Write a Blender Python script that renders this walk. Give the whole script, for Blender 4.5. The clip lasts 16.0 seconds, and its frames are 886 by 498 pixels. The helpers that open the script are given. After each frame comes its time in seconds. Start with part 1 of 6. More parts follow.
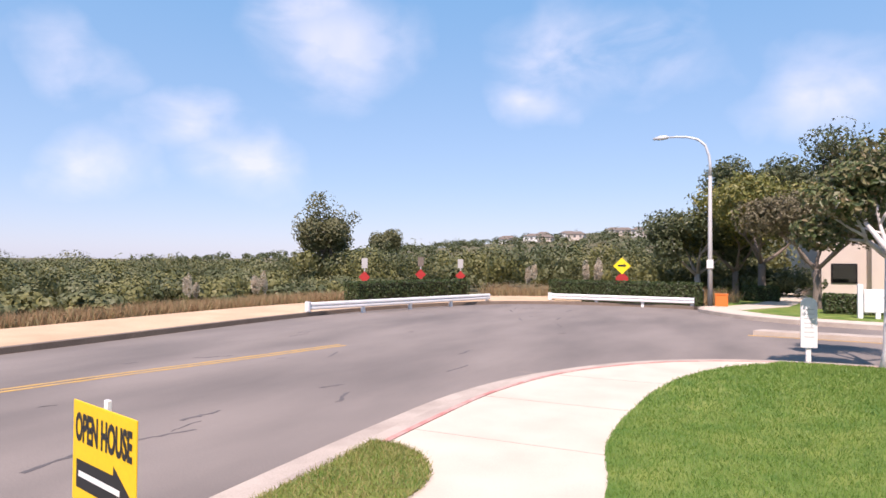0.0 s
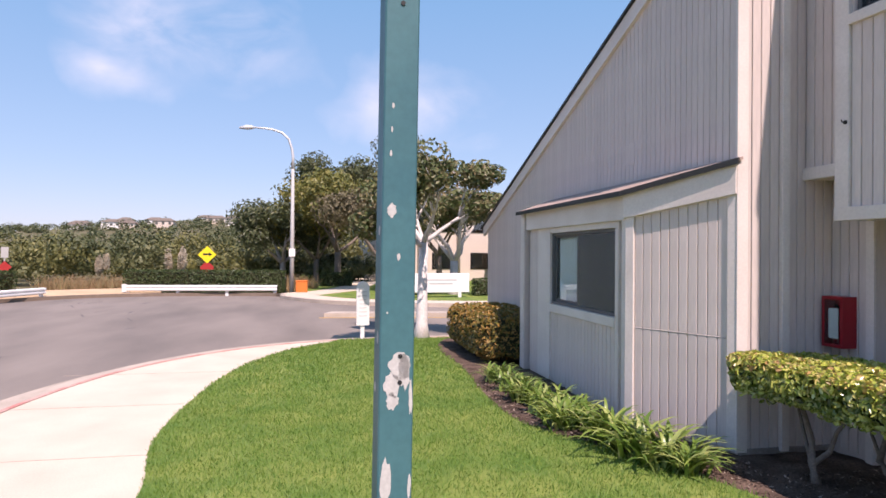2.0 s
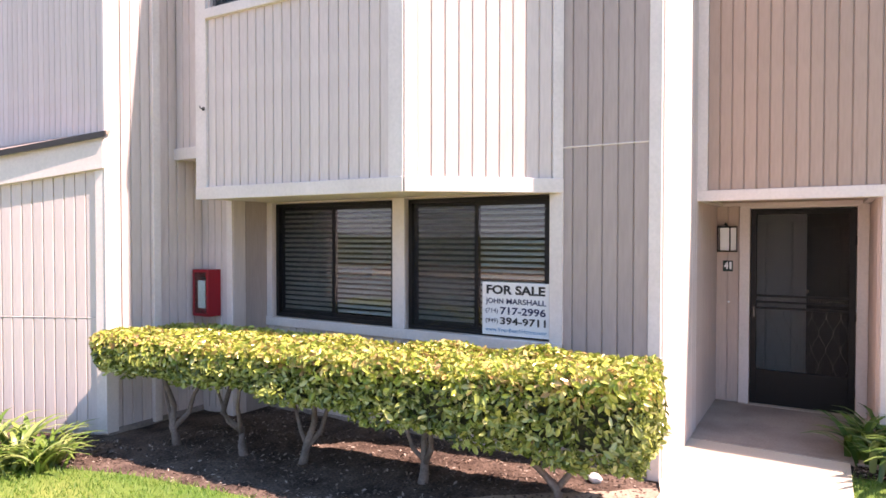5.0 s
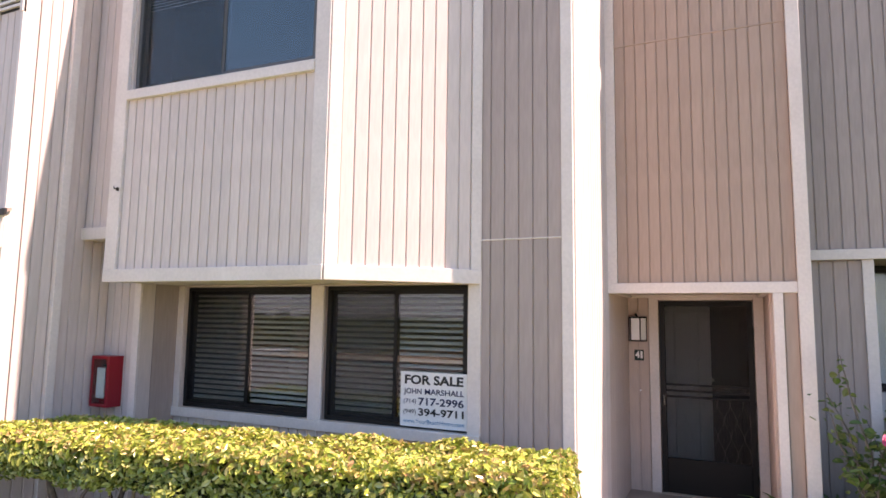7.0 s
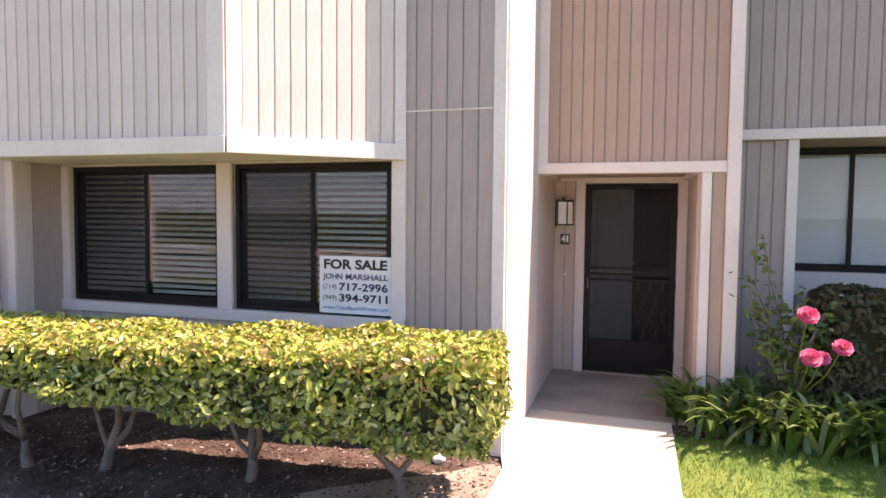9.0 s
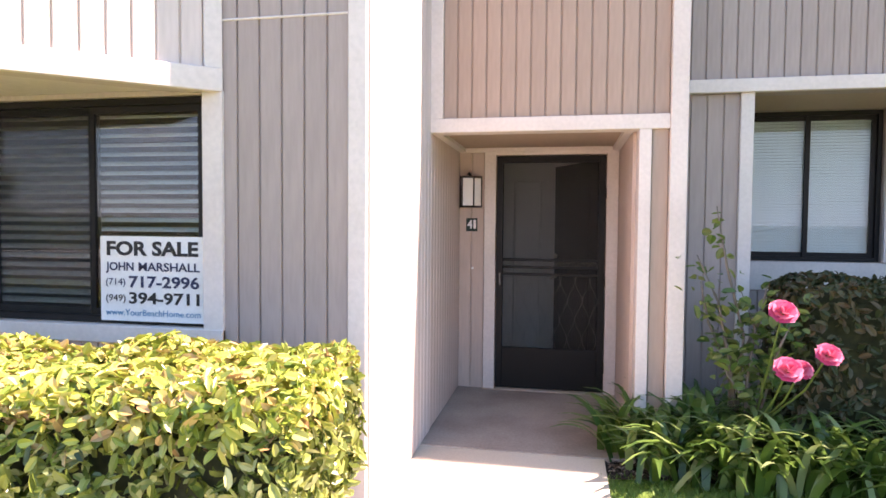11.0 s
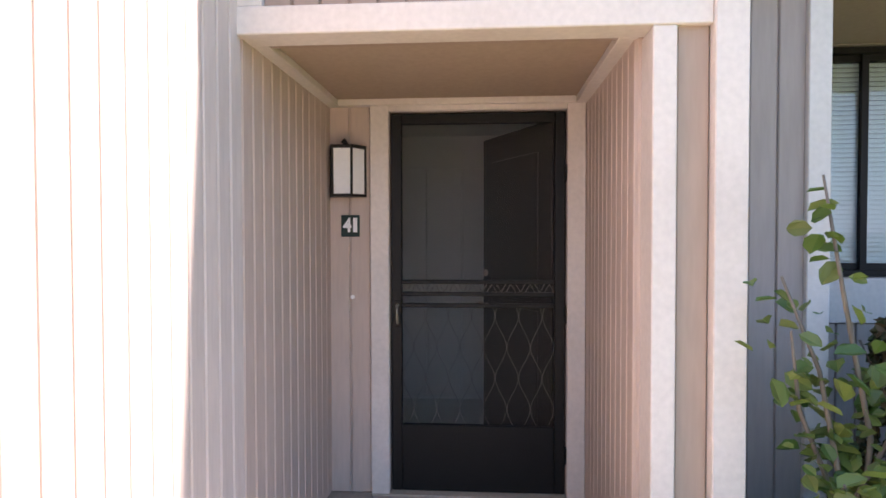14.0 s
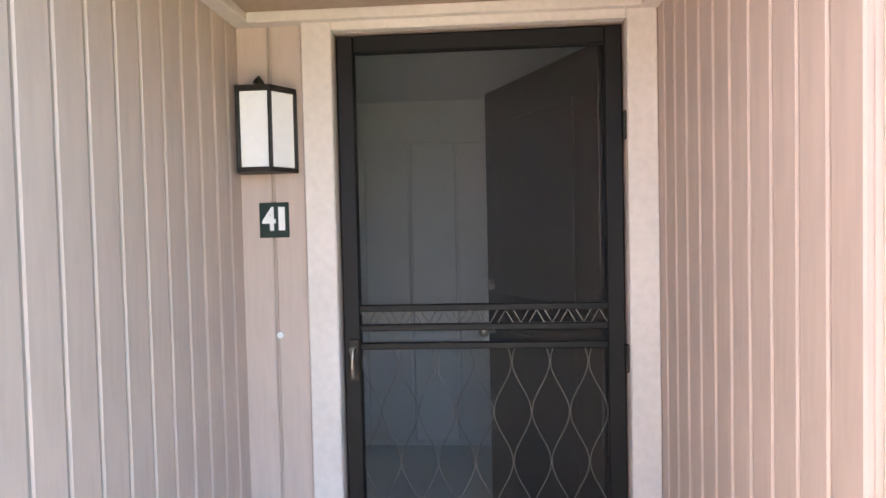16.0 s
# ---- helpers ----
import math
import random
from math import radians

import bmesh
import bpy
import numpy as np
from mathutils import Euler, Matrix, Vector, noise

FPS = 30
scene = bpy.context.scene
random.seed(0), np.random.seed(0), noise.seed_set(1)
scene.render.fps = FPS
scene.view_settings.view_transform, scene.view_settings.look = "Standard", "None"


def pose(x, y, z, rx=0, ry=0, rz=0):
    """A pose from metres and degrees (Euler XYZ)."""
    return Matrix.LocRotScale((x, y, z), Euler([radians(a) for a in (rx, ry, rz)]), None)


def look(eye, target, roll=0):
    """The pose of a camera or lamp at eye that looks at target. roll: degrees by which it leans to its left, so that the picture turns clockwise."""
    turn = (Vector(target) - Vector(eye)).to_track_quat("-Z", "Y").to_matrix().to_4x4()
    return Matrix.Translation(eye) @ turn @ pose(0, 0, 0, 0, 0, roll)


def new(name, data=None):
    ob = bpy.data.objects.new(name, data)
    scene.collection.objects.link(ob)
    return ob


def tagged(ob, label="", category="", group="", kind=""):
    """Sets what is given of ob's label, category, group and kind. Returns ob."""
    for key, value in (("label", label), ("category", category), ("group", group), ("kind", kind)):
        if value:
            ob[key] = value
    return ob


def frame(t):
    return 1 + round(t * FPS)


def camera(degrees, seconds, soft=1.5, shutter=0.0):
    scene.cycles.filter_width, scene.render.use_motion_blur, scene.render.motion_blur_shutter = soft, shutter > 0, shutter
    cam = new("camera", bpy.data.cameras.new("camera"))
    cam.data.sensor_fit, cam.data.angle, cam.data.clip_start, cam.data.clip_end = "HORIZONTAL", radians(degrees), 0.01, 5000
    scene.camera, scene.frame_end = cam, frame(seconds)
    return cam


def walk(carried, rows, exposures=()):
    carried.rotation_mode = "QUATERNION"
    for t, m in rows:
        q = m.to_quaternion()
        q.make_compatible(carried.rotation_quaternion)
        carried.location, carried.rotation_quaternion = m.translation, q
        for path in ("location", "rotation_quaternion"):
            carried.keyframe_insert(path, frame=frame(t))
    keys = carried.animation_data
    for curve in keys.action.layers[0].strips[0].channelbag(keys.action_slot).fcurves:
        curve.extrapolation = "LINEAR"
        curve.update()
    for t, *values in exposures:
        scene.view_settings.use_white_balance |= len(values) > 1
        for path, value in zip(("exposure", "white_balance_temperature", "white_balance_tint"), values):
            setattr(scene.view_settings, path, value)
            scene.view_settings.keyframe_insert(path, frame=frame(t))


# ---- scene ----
cam = camera(70.7, 16.0, soft=1.6)
PATH = [
    (0, (0.743, 0.69, 1.931), (-0.094, 2.506, 1.97), 0.5),
    (0.3, (0.815, 0.658, 1.929), (0.158, 2.546, 1.948), 0.8),
    (0.5, (0.868, 0.654, 1.926), (0.343, 2.584, 1.958), 0.7),
    (1, (1.022, 0.694, 1.918), (0.769, 2.678, 1.946), 0.5),
    (1.5, (1.11, 0.774, 1.906), (1.152, 2.774, 1.927), 0.4),
    (2, (1.166, 0.805, 1.914), (1.556, 2.767, 1.929), 0.5),
    (2.5, (1.278, 0.773, 1.911), (2.026, 2.628, 1.916), 0.4),
    (3, (1.477, 0.726, 1.888), (2.511, 2.438, 1.877), 0.4),
    (3.1, (1.509, 0.719, 1.886), (2.598, 2.397, 1.866), -0.2),
    (3.5, (1.598, 0.58, 1.874), (2.857, 2.134, 1.879), 0.6),
    (4, (1.606, 0.543, 1.886), (3.115, 1.855, 1.874), 0.4),
    (4.5, (1.679, 0.5, 1.908), (3.326, 1.633, 1.855), -0.0),
    (4.7, (1.761, 0.438, 1.879), (3.436, 1.529, 1.818), 0.0),
    (6.8, (1.734, 0.399, 1.958), (3.55, 1.215, 2.143), 0.7),
    (7, (1.756, 0.372, 1.95), (3.562, 1.203, 2.17), 0.8),
    (7.5, (1.795, 0.355, 1.994), (3.596, 1.19, 2.24), 1.2),
    (8, (1.834, 0.318, 1.981), (3.652, 1.14, 2.12), 0.7),
    (8.5, (1.902, 0.37, 1.953), (3.76, 1.109, 1.912), 0.2),
    (9, (2.111, 0.53, 1.827), (4.016, 1.13, 1.718), 0.5),
    (9.5, (2.406, 0.499, 1.747), (4.321, 1.052, 1.579), 0.2),
    (10, (2.75, 0.485, 1.705), (4.683, 0.971, 1.548), 0.6),
    (10.2, (2.91, 0.475, 1.649), (4.851, 0.937, 1.506), 0.6),
    (12.3, (4.505, 0.586, 1.553), (6.484, 0.871, 1.517), -0.1),
    (12.5, (4.622, 0.592, 1.543), (6.604, 0.857, 1.502), -0.1),
    (13, (4.995, 0.633, 1.533), (6.988, 0.805, 1.52), 0.2),
    (13.5, (5.375, 0.602, 1.524), (7.368, 0.759, 1.479), -0.2),
    (14, (5.723, 0.573, 1.53), (7.717, 0.717, 1.481), -0.1),
    (14.5, (6.09, 0.617, 1.55), (8.087, 0.716, 1.496), 0.5),
    (15, (6.43, 0.558, 1.522), (8.419, 0.761, 1.478), -0.5),
    (15.5, (6.725, 0.552, 1.514), (8.712, 0.777, 1.462), -0.6),
    (16, (7.01, 0.621, 1.531), (9.004, 0.751, 1.467), -1.3),
]
walk(cam, [(t, look(eye, target, roll)) for t, eye, target, roll in PATH],
     exposures=[(0.0, 0.38, 6950, 30), (1.5, 0.40, 7000, 31), (2.5, 0.30, 7150, 37), (3.0, 0.33, 7250, 39), (3.5, 0.96, 7550, 39), (4.0, 1.38, 7500, 38),
                (4.7, 1.42, 7550, 38), (6.8, 1.22, 7900, 39), (8.0, 1.24, 8000, 40), (9.0, 1.25, 7900, 38), (10.2, 1.62, 7700, 36), (12.3, 1.80, 7550, 36),
                (13.5, 1.74, 7400, 33), (14.5, 1.75, 7450, 33), (15.0, 1.78, 7400, 32), (15.5, 1.88, 7450, 34), (16.0, 2.78, 6850, 23)])

# ---- light ----
SUN_FROM = Vector((0.16, -0.98, 1.42)).normalized()
sun_data = bpy.data.lights.new("sun", "SUN")
sun_data.energy, sun_data.angle, sun_data.color = 5.0, radians(0.53), (1.0, 0.95, 0.87)
sun = new("sun", sun_data)
sun.matrix_world = look(SUN_FROM * 60, (0, 0, 0))

world = bpy.data.worlds.new("sky")
scene.world = world
world.use_nodes = True
wn, wl = world.node_tree.nodes, world.node_tree.links
wn.clear()
sky = wn.new("ShaderNodeTexSky")
sky.sky_type, sky.sun_disc = "NISHITA", False
sky.sun_elevation = math.asin(SUN_FROM.z)
sky.sun_rotation = math.atan2(SUN_FROM.x, SUN_FROM.y)
sky.altitude, sky.air_density, sky.dust_density, sky.ozone_density = 20, 1.0, 0.35, 3.2
coord = wn.new("ShaderNodeTexCoord")
squash = wn.new("ShaderNodeMapping")
squash.inputs["Scale"].default_value = (2.1, 2.1, 3.9)
squash.inputs["Location"].default_value = (0.35, 0.2, 0.0)
puffs = wn.new("ShaderNodeTexNoise")
puffs.inputs["Scale"].default_value, puffs.inputs["Detail"].default_value = 3.4, 6.0
puffs.inputs["Roughness"].default_value, puffs.inputs["Distortion"].default_value = 0.52, 0.35
ramp = wn.new("ShaderNodeValToRGB")
ramp.color_ramp.elements[0].position, ramp.color_ramp.elements[1].position = 0.02, 0.85
lift = wn.new("ShaderNodeMix")
lift.data_type = "RGBA"
lift.inputs["B"].default_value = (7.4, 7.6, 8.0, 1)
haze = wn.new("ShaderNodeMath")
haze.operation, haze.inputs[1].default_value = "MULTIPLY", 0.45
back = wn.new("ShaderNodeBackground")
back.inputs["Strength"].default_value = 0.125
out = wn.new("ShaderNodeOutputWorld")
wl.new(coord.outputs["Generated"], squash.inputs["Vector"])
wl.new(squash.outputs["Vector"], puffs.inputs["Vector"])
# small fair-weather clouds over the street, each by its direction and width
CLOUDS = ((-0.796, 0.544, 0.265, 0.09), (-0.546, 0.775, 0.319, 0.13), (-0.563, 0.741, 0.365, 0.08), (-0.218, 0.924, 0.313, 0.12), (-0.122, 0.943, 0.310, 0.10), (-0.262, 0.928, 0.263, 0.08),
          (0.095, 0.968, 0.231, 0.10), (0.158, 0.963, 0.216, 0.10), (-0.793, 0.595, 0.132, 0.08), (-0.663, 0.733, 0.149, 0.09), (-0.725, 0.660, 0.196, 0.07))
swirl = wn.new("ShaderNodeTexNoise")
swirl.inputs["Scale"].default_value, swirl.inputs["Detail"].default_value = 6.0, 5.0
tear = wn.new("ShaderNodeVectorMath")
tear.operation, tear.inputs[1].default_value = "MULTIPLY_ADD", (0.22, 0.22, 0.12)
torn = wn.new("ShaderNodeVectorMath")
torn.operation, torn.inputs[1].default_value = "SUBTRACT", (0.11, 0.11, 0.06)
wl.new(coord.outputs["Generated"], swirl.inputs["Vector"])
wl.new(swirl.outputs["Color"], tear.inputs[0])
wl.new(coord.outputs["Generated"], tear.inputs[2])
wl.new(tear.outputs["Vector"], torn.inputs[0])
cover = None
for cx, cy, cz, width in CLOUDS:
    off, flat, size = (wn.new("ShaderNodeVectorMath") for k in range(3))
    near = wn.new("ShaderNodeMapRange")
    off.operation, flat.operation, size.operation = "SUBTRACT", "MULTIPLY", "LENGTH"
    off.inputs[1].default_value, flat.inputs[1].default_value = (cx, cy, cz), (1, 1, 1.5)
    near.inputs["From Min"].default_value, near.inputs["From Max"].default_value = width * 1.2, 0.0
    wl.new(torn.outputs["Vector"], off.inputs[0])
    wl.new(off.outputs["Vector"], flat.inputs[0])
    wl.new(flat.outputs["Vector"], size.inputs[0])
    wl.new(size.outputs["Value"], near.inputs["Value"])
    if cover is None:
        cover = near.outputs["Result"]
    else:
        most = wn.new("ShaderNodeMath")
        most.operation = "MAXIMUM"
        wl.new(cover, most.inputs[0])
        wl.new(near.outputs["Result"], most.inputs[1])
        cover = most.outputs["Value"]
ragged = wn.new("ShaderNodeMath")
ragged.operation = "MULTIPLY"
wisps = wn.new("ShaderNodeMapRange")
wisps.inputs["From Min"].default_value, wisps.inputs["From Max"].default_value = 0.30, 0.62
wl.new(puffs.outputs["Fac"], wisps.inputs["Value"])
wl.new(wisps.outputs["Result"], ragged.inputs[0])
wl.new(cover, ragged.inputs[1])
wl.new(ragged.outputs["Value"], ramp.inputs["Fac"])
wl.new(ramp.outputs["Color"], haze.inputs[0])
wl.new(haze.outputs["Value"], lift.inputs["Factor"])
split = wn.new("ShaderNodeSeparateXYZ")
tint = wn.new("ShaderNodeValToRGB")
for spot, shade in ((0.12, (2.3, 4.1, 6.0)), (0.40, (1.25, 3.6, 6.0))):
    tint.color_ramp.elements.new(spot).color = (*shade, 1)
tint.color_ramp.elements[0].color, tint.color_ramp.elements[-1].color = (3.2, 4.3, 6.0, 1), (0.8, 2.5, 5.0, 1)
soften = wn.new("ShaderNodeMix")
soften.data_type = "RGBA"
soften.inputs["Factor"].default_value = 0.65
wl.new(coord.outputs["Generated"], split.inputs["Vector"])
wl.new(split.outputs["Z"], tint.inputs["Fac"])
wl.new(sky.outputs["Color"], soften.inputs["A"])
wl.new(tint.outputs["Color"], soften.inputs["B"])
wl.new(soften.outputs["Result"], lift.inputs["A"])
wl.new(lift.outputs["Result"], back.inputs["Color"])
wl.new(back.outputs["Background"], out.inputs["Surface"])


# ---- materials ----
def material(name, color, rough=0.7, vary=0.15, scale=6.0, fine=60.0, bump=0.1, metal=0.0, second=None, stretch=(1, 1, 1), island=0.0, spec=0.4, piece=0.0, thresh=(0.35, 0.7)):
    """A procedural surface: base colour, a second colour in broad patches, fine grain and relief."""
    m = bpy.data.materials.new(name)
    m.use_nodes = True
    n, l = m.node_tree.nodes, m.node_tree.links
    b = n["Principled BSDF"]
    b.inputs["Roughness"].default_value, b.inputs["Metallic"].default_value = rough, metal
    b.inputs["Specular IOR Level"].default_value = spec
    tc = n.new("ShaderNodeTexCoord")
    mp = n.new("ShaderNodeMapping")
    mp.inputs["Scale"].default_value = stretch
    l.new(tc.outputs["Object"], mp.inputs["Vector"])
    broad, grain = n.new("ShaderNodeTexNoise"), n.new("ShaderNodeTexNoise")
    for node, s, d in ((broad, scale, 5.0), (grain, fine, 4.0)):
        node.inputs["Scale"].default_value, node.inputs["Detail"].default_value = s, d
        l.new(mp.outputs["Vector"], node.inputs["Vector"])
    rp = n.new("ShaderNodeValToRGB")
    rp.color_ramp.elements[0].position, rp.color_ramp.elements[1].position = thresh
    two = second or tuple(c * (1 - vary) for c in color)
    rp.color_ramp.elements[0].color, rp.color_ramp.elements[1].color = (*color, 1), (*two, 1)
    l.new(broad.outputs["Fac"], rp.inputs["Fac"])
    shade = n.new("ShaderNodeMapRange")
    shade.inputs["To Min"].default_value, shade.inputs["To Max"].default_value = 1 - vary, 1 + vary
    shade.inputs["From Min"].default_value, shade.inputs["From Max"].default_value = 0.3, 0.7
    l.new(grain.outputs["Fac"], shade.inputs["Value"])
    mul = n.new("ShaderNodeMix")
    mul.data_type, mul.blend_type = "RGBA", "MULTIPLY"
    mul.inputs["Factor"].default_value = 1.0
    l.new(rp.outputs["Color"], mul.inputs["A"])
    l.new(shade.outputs["Result"], mul.inputs["B"])
    last = mul.outputs["Result"]
    for amount, kind, socket in ((island, "ShaderNodeNewGeometry", "Random Per Island"), (piece, "ShaderNodeObjectInfo", "Random")):
        if amount:
            src = n.new(kind)
            rr = n.new("ShaderNodeMapRange")
            rr.inputs["To Min"].default_value, rr.inputs["To Max"].default_value = 1 - amount, 1 + amount
            l.new(src.outputs[socket], rr.inputs["Value"])
            mm = n.new("ShaderNodeMix")
            mm.data_type, mm.blend_type = "RGBA", "MULTIPLY"
            mm.inputs["Factor"].default_value = 1.0
            l.new(last, mm.inputs["A"])
            l.new(rr.outputs["Result"], mm.inputs["B"])
            last = mm.outputs["Result"]
    l.new(last, b.inputs["Base Color"])
    if bump:
        bp = n.new("ShaderNodeBump")
        bp.inputs["Strength"].default_value, bp.inputs["Distance"].default_value = bump, 0.01
        l.new(grain.outputs["Fac"], bp.inputs["Height"])
        l.new(bp.outputs["Normal"], b.inputs["Normal"])
    return m


def leafy(name, colors, rough=0.45, glow=0.25):
    """Leaves: a colour for each leaf out of a ramp, and some light passing through."""
    m = bpy.data.materials.new(name)
    m.use_nodes = True
    n, l = m.node_tree.nodes, m.node_tree.links
    b = n["Principled BSDF"]
    b.inputs["Roughness"].default_value = rough
    g = n.new("ShaderNodeNewGeometry")
    rp = n.new("ShaderNodeValToRGB")
    el = rp.color_ramp.elements
    while len(el) < len(colors):
        el.new(0.5)
    for i, c in enumerate(colors):
        el[i].position = i / (len(colors) - 1)
        el[i].color = (*c, 1)
    l.new(g.outputs["Random Per Island"], rp.inputs["Fac"])
    l.new(rp.outputs["Color"], b.inputs["Base Color"])
    tr = n.new("ShaderNodeBsdfTranslucent")
    l.new(rp.outputs["Color"], tr.inputs["Color"])
    mx = n.new("ShaderNodeMixShader")
    mx.inputs["Fac"].default_value = glow
    l.new(b.outputs["BSDF"], mx.inputs[1])
    l.new(tr.outputs["BSDF"], mx.inputs[2])
    l.new(mx.outputs["Shader"], n["Material Output"].inputs["Surface"])
    return m


def glass(name, tint=(0.9, 0.95, 0.95), clear=0.75, shine=0.05):
    m = bpy.data.materials.new(name)
    m.use_nodes = True
    n, l = m.node_tree.nodes, m.node_tree.links
    n.clear()
    o = n.new("ShaderNodeOutputMaterial")
    t, g, mx, fr = n.new("ShaderNodeBsdfTransparent"), n.new("ShaderNodeBsdfGlossy"), n.new("ShaderNodeMixShader"), n.new("ShaderNodeLayerWeight")
    steep, gloss = n.new("ShaderNodeMath"), n.new("ShaderNodeMath")
    steep.operation, gloss.operation = "POWER", "MULTIPLY_ADD"
    steep.inputs[1].default_value, gloss.inputs[1].default_value, gloss.inputs[2].default_value = 4.5, 0.85, shine
    t.inputs["Color"].default_value = (*(c * clear for c in tint), 1)
    g.inputs["Roughness"].default_value = 0.015
    fr.inputs["Blend"].default_value = 0.5
    l.new(fr.outputs["Facing"], steep.inputs[0])
    l.new(steep.outputs["Value"], gloss.inputs[0])
    l.new(gloss.outputs["Value"], mx.inputs["Fac"])
    l.new(t.outputs["BSDF"], mx.inputs[1])
    l.new(g.outputs["BSDF"], mx.inputs[2])
    l.new(mx.outputs["Shader"], o.inputs["Surface"])
    return m


def screen_mesh(name, color, open_share):
    """Fine woven or perforated sheet, too fine to build hole by hole."""
    m = bpy.data.materials.new(name)
    m.use_nodes = True
    n, l = m.node_tree.nodes, m.node_tree.links
    b = n["Principled BSDF"]
    b.inputs["Base Color"].default_value, b.inputs["Roughness"].default_value = (*color, 1), 0.55
    t, mx = n.new("ShaderNodeBsdfTransparent"), n.new("ShaderNodeMixShader")
    mx.inputs["Fac"].default_value = 1 - open_share
    l.new(t.outputs["BSDF"], mx.inputs[1])
    l.new(b.outputs["BSDF"], mx.inputs[2])
    l.new(mx.outputs["Shader"], n["Material Output"].inputs["Surface"])
    return m


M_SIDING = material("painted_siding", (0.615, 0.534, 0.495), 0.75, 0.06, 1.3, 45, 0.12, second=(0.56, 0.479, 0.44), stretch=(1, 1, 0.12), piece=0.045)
# the siding again, with shade and warm bounce put into three darker colours
M_TAN = material("siding_tan_shade", (0.40, 0.295, 0.24), 0.75, 0.06, 1.3, 45, 0.12, second=(0.355, 0.26, 0.21), stretch=(1, 1, 0.12), piece=0.045)
M_ENTRY = material("siding_entry_shade", (0.56, 0.445, 0.385), 0.75, 0.06, 1.3, 45, 0.12, second=(0.50, 0.39, 0.335), stretch=(1, 1, 0.12), piece=0.03)
M_GREY = material("siding_grey_taupe_shade", (0.39, 0.322, 0.293), 0.78, 0.07, 1.3, 45, 0.12, second=(0.335, 0.275, 0.255), stretch=(1, 1, 0.12), piece=0.05)
M_TRIM = material("painted_trim", (0.70, 0.63, 0.585), 0.62, 0.05, 2.0, 40, 0.08, second=(0.63, 0.56, 0.515))
M_ROOF = material("roof_shingle", (0.42, 0.31, 0.26), 0.9, 0.2, 8, 90, 0.4)
M_ROOF_EDGE = material("roof_edge_metal", (0.03, 0.03, 0.03), 0.6, 0.1, 8, 50, 0.05)
M_BASE = material("foundation_concrete", (0.30, 0.25, 0.22), 0.9, 0.2, 4, 40, 0.3)
M_BLACK = material("black_aluminium", (0.010, 0.009, 0.009), 0.5, 0.1, 5, 80, 0.02, spec=0.25)
M_GREYFRAME = material("grey_aluminium", (0.10, 0.10, 0.10), 0.45, 0.1, 5, 80, 0.02)
M_BLIND = material("blind_slat", (0.58, 0.54, 0.49), 0.55, 0.06, 6, 60, 0.02)
M_BLIND_WHITE = material("white_blind_slat", (0.88, 0.89, 0.90), 0.5, 0.04, 6, 60, 0.02)
# near-black base: the darkness of the unlit rooms is put into the colour
M_DARKROOM = material("near_black_unlit_room", (0.045, 0.04, 0.037), 0.9, 0.1, 3, 30, 0.02)
M_ROOM = material("room_paint", (0.62, 0.60, 0.56), 0.85, 0.05, 3, 30, 0.02)
M_GLASS = glass("window_glass", clear=0.97)
M_GLASS_DARK = glass("tinted_glass", (0.85, 0.88, 0.9), 0.8, 0.12)
M_CONCRETE = material("pale_concrete", (0.62, 0.535, 0.43), 0.85, 0.06, 1.2, 70, 0.12, second=(0.55, 0.465, 0.37))
M_SLAB = material("worn_slab", (0.40, 0.33, 0.28), 0.8, 0.1, 2.2, 50, 0.12, second=(0.27, 0.21, 0.18))
M_CURB = material("kerb_concrete", (0.50, 0.42, 0.345), 0.85, 0.1, 1.5, 60, 0.2, second=(0.37, 0.305, 0.25))
M_RED_CURB = material("faded_red_kerb_paint", (0.50, 0.20, 0.17), 0.8, 0.15, 3, 50, 0.15, second=(0.56, 0.40, 0.34))
M_ASPHALT = material("asphalt", (0.255, 0.215, 0.185), 0.88, 0.14, 0.45, 130, 0.25, second=(0.15, 0.128, 0.112), stretch=(1, 0.35, 1))
M_PATCH = material("asphalt_stain", (0.13, 0.115, 0.11), 0.85, 0.2, 2, 90, 0.15)
M_YELLOW = material("yellow_road_paint", (0.55, 0.33, 0.09), 0.8, 0.15, 4, 60, 0.1, second=(0.40, 0.27, 0.13))
M_DIRT = material("pale_sandy_dirt", (0.62, 0.44, 0.28), 0.95, 0.12, 0.6, 40, 0.3, second=(0.50, 0.34, 0.21))
M_GROUND = material("dry_scrub_soil", (0.16, 0.13, 0.07), 0.95, 0.2, 0.3, 8, 0.3, second=(0.10, 0.105, 0.045))
M_LAWN = material("lawn_turf", (0.08, 0.165, 0.022), 0.85, 0.3, 1.4, 160, 0.6, second=(0.23, 0.27, 0.06))
M_MULCH = material("bark_mulch", (0.155, 0.108, 0.085), 0.95, 0.45, 4, 55, 0.9, second=(0.06, 0.04, 0.032), spec=0.08)
M_DRYBED = material("dry_bed_soil", (0.44, 0.34, 0.265), 0.95, 0.25, 3, 60, 0.8, second=(0.24, 0.17, 0.13), spec=0.1)
M_SOIL = material("dark_soil", (0.06, 0.042, 0.032), 0.95, 0.4, 6, 60, 0.8, second=(0.035, 0.025, 0.02), spec=0.05)
M_GREEN_PAINT = material("teal_green_paint", (0.035, 0.125, 0.150), 0.5, 0.06, 3, 40, 0.05, second=(0.05, 0.155, 0.175))
M_WHITE = material("white_paint", (0.78, 0.77, 0.75), 0.5, 0.04, 5, 50, 0.04)
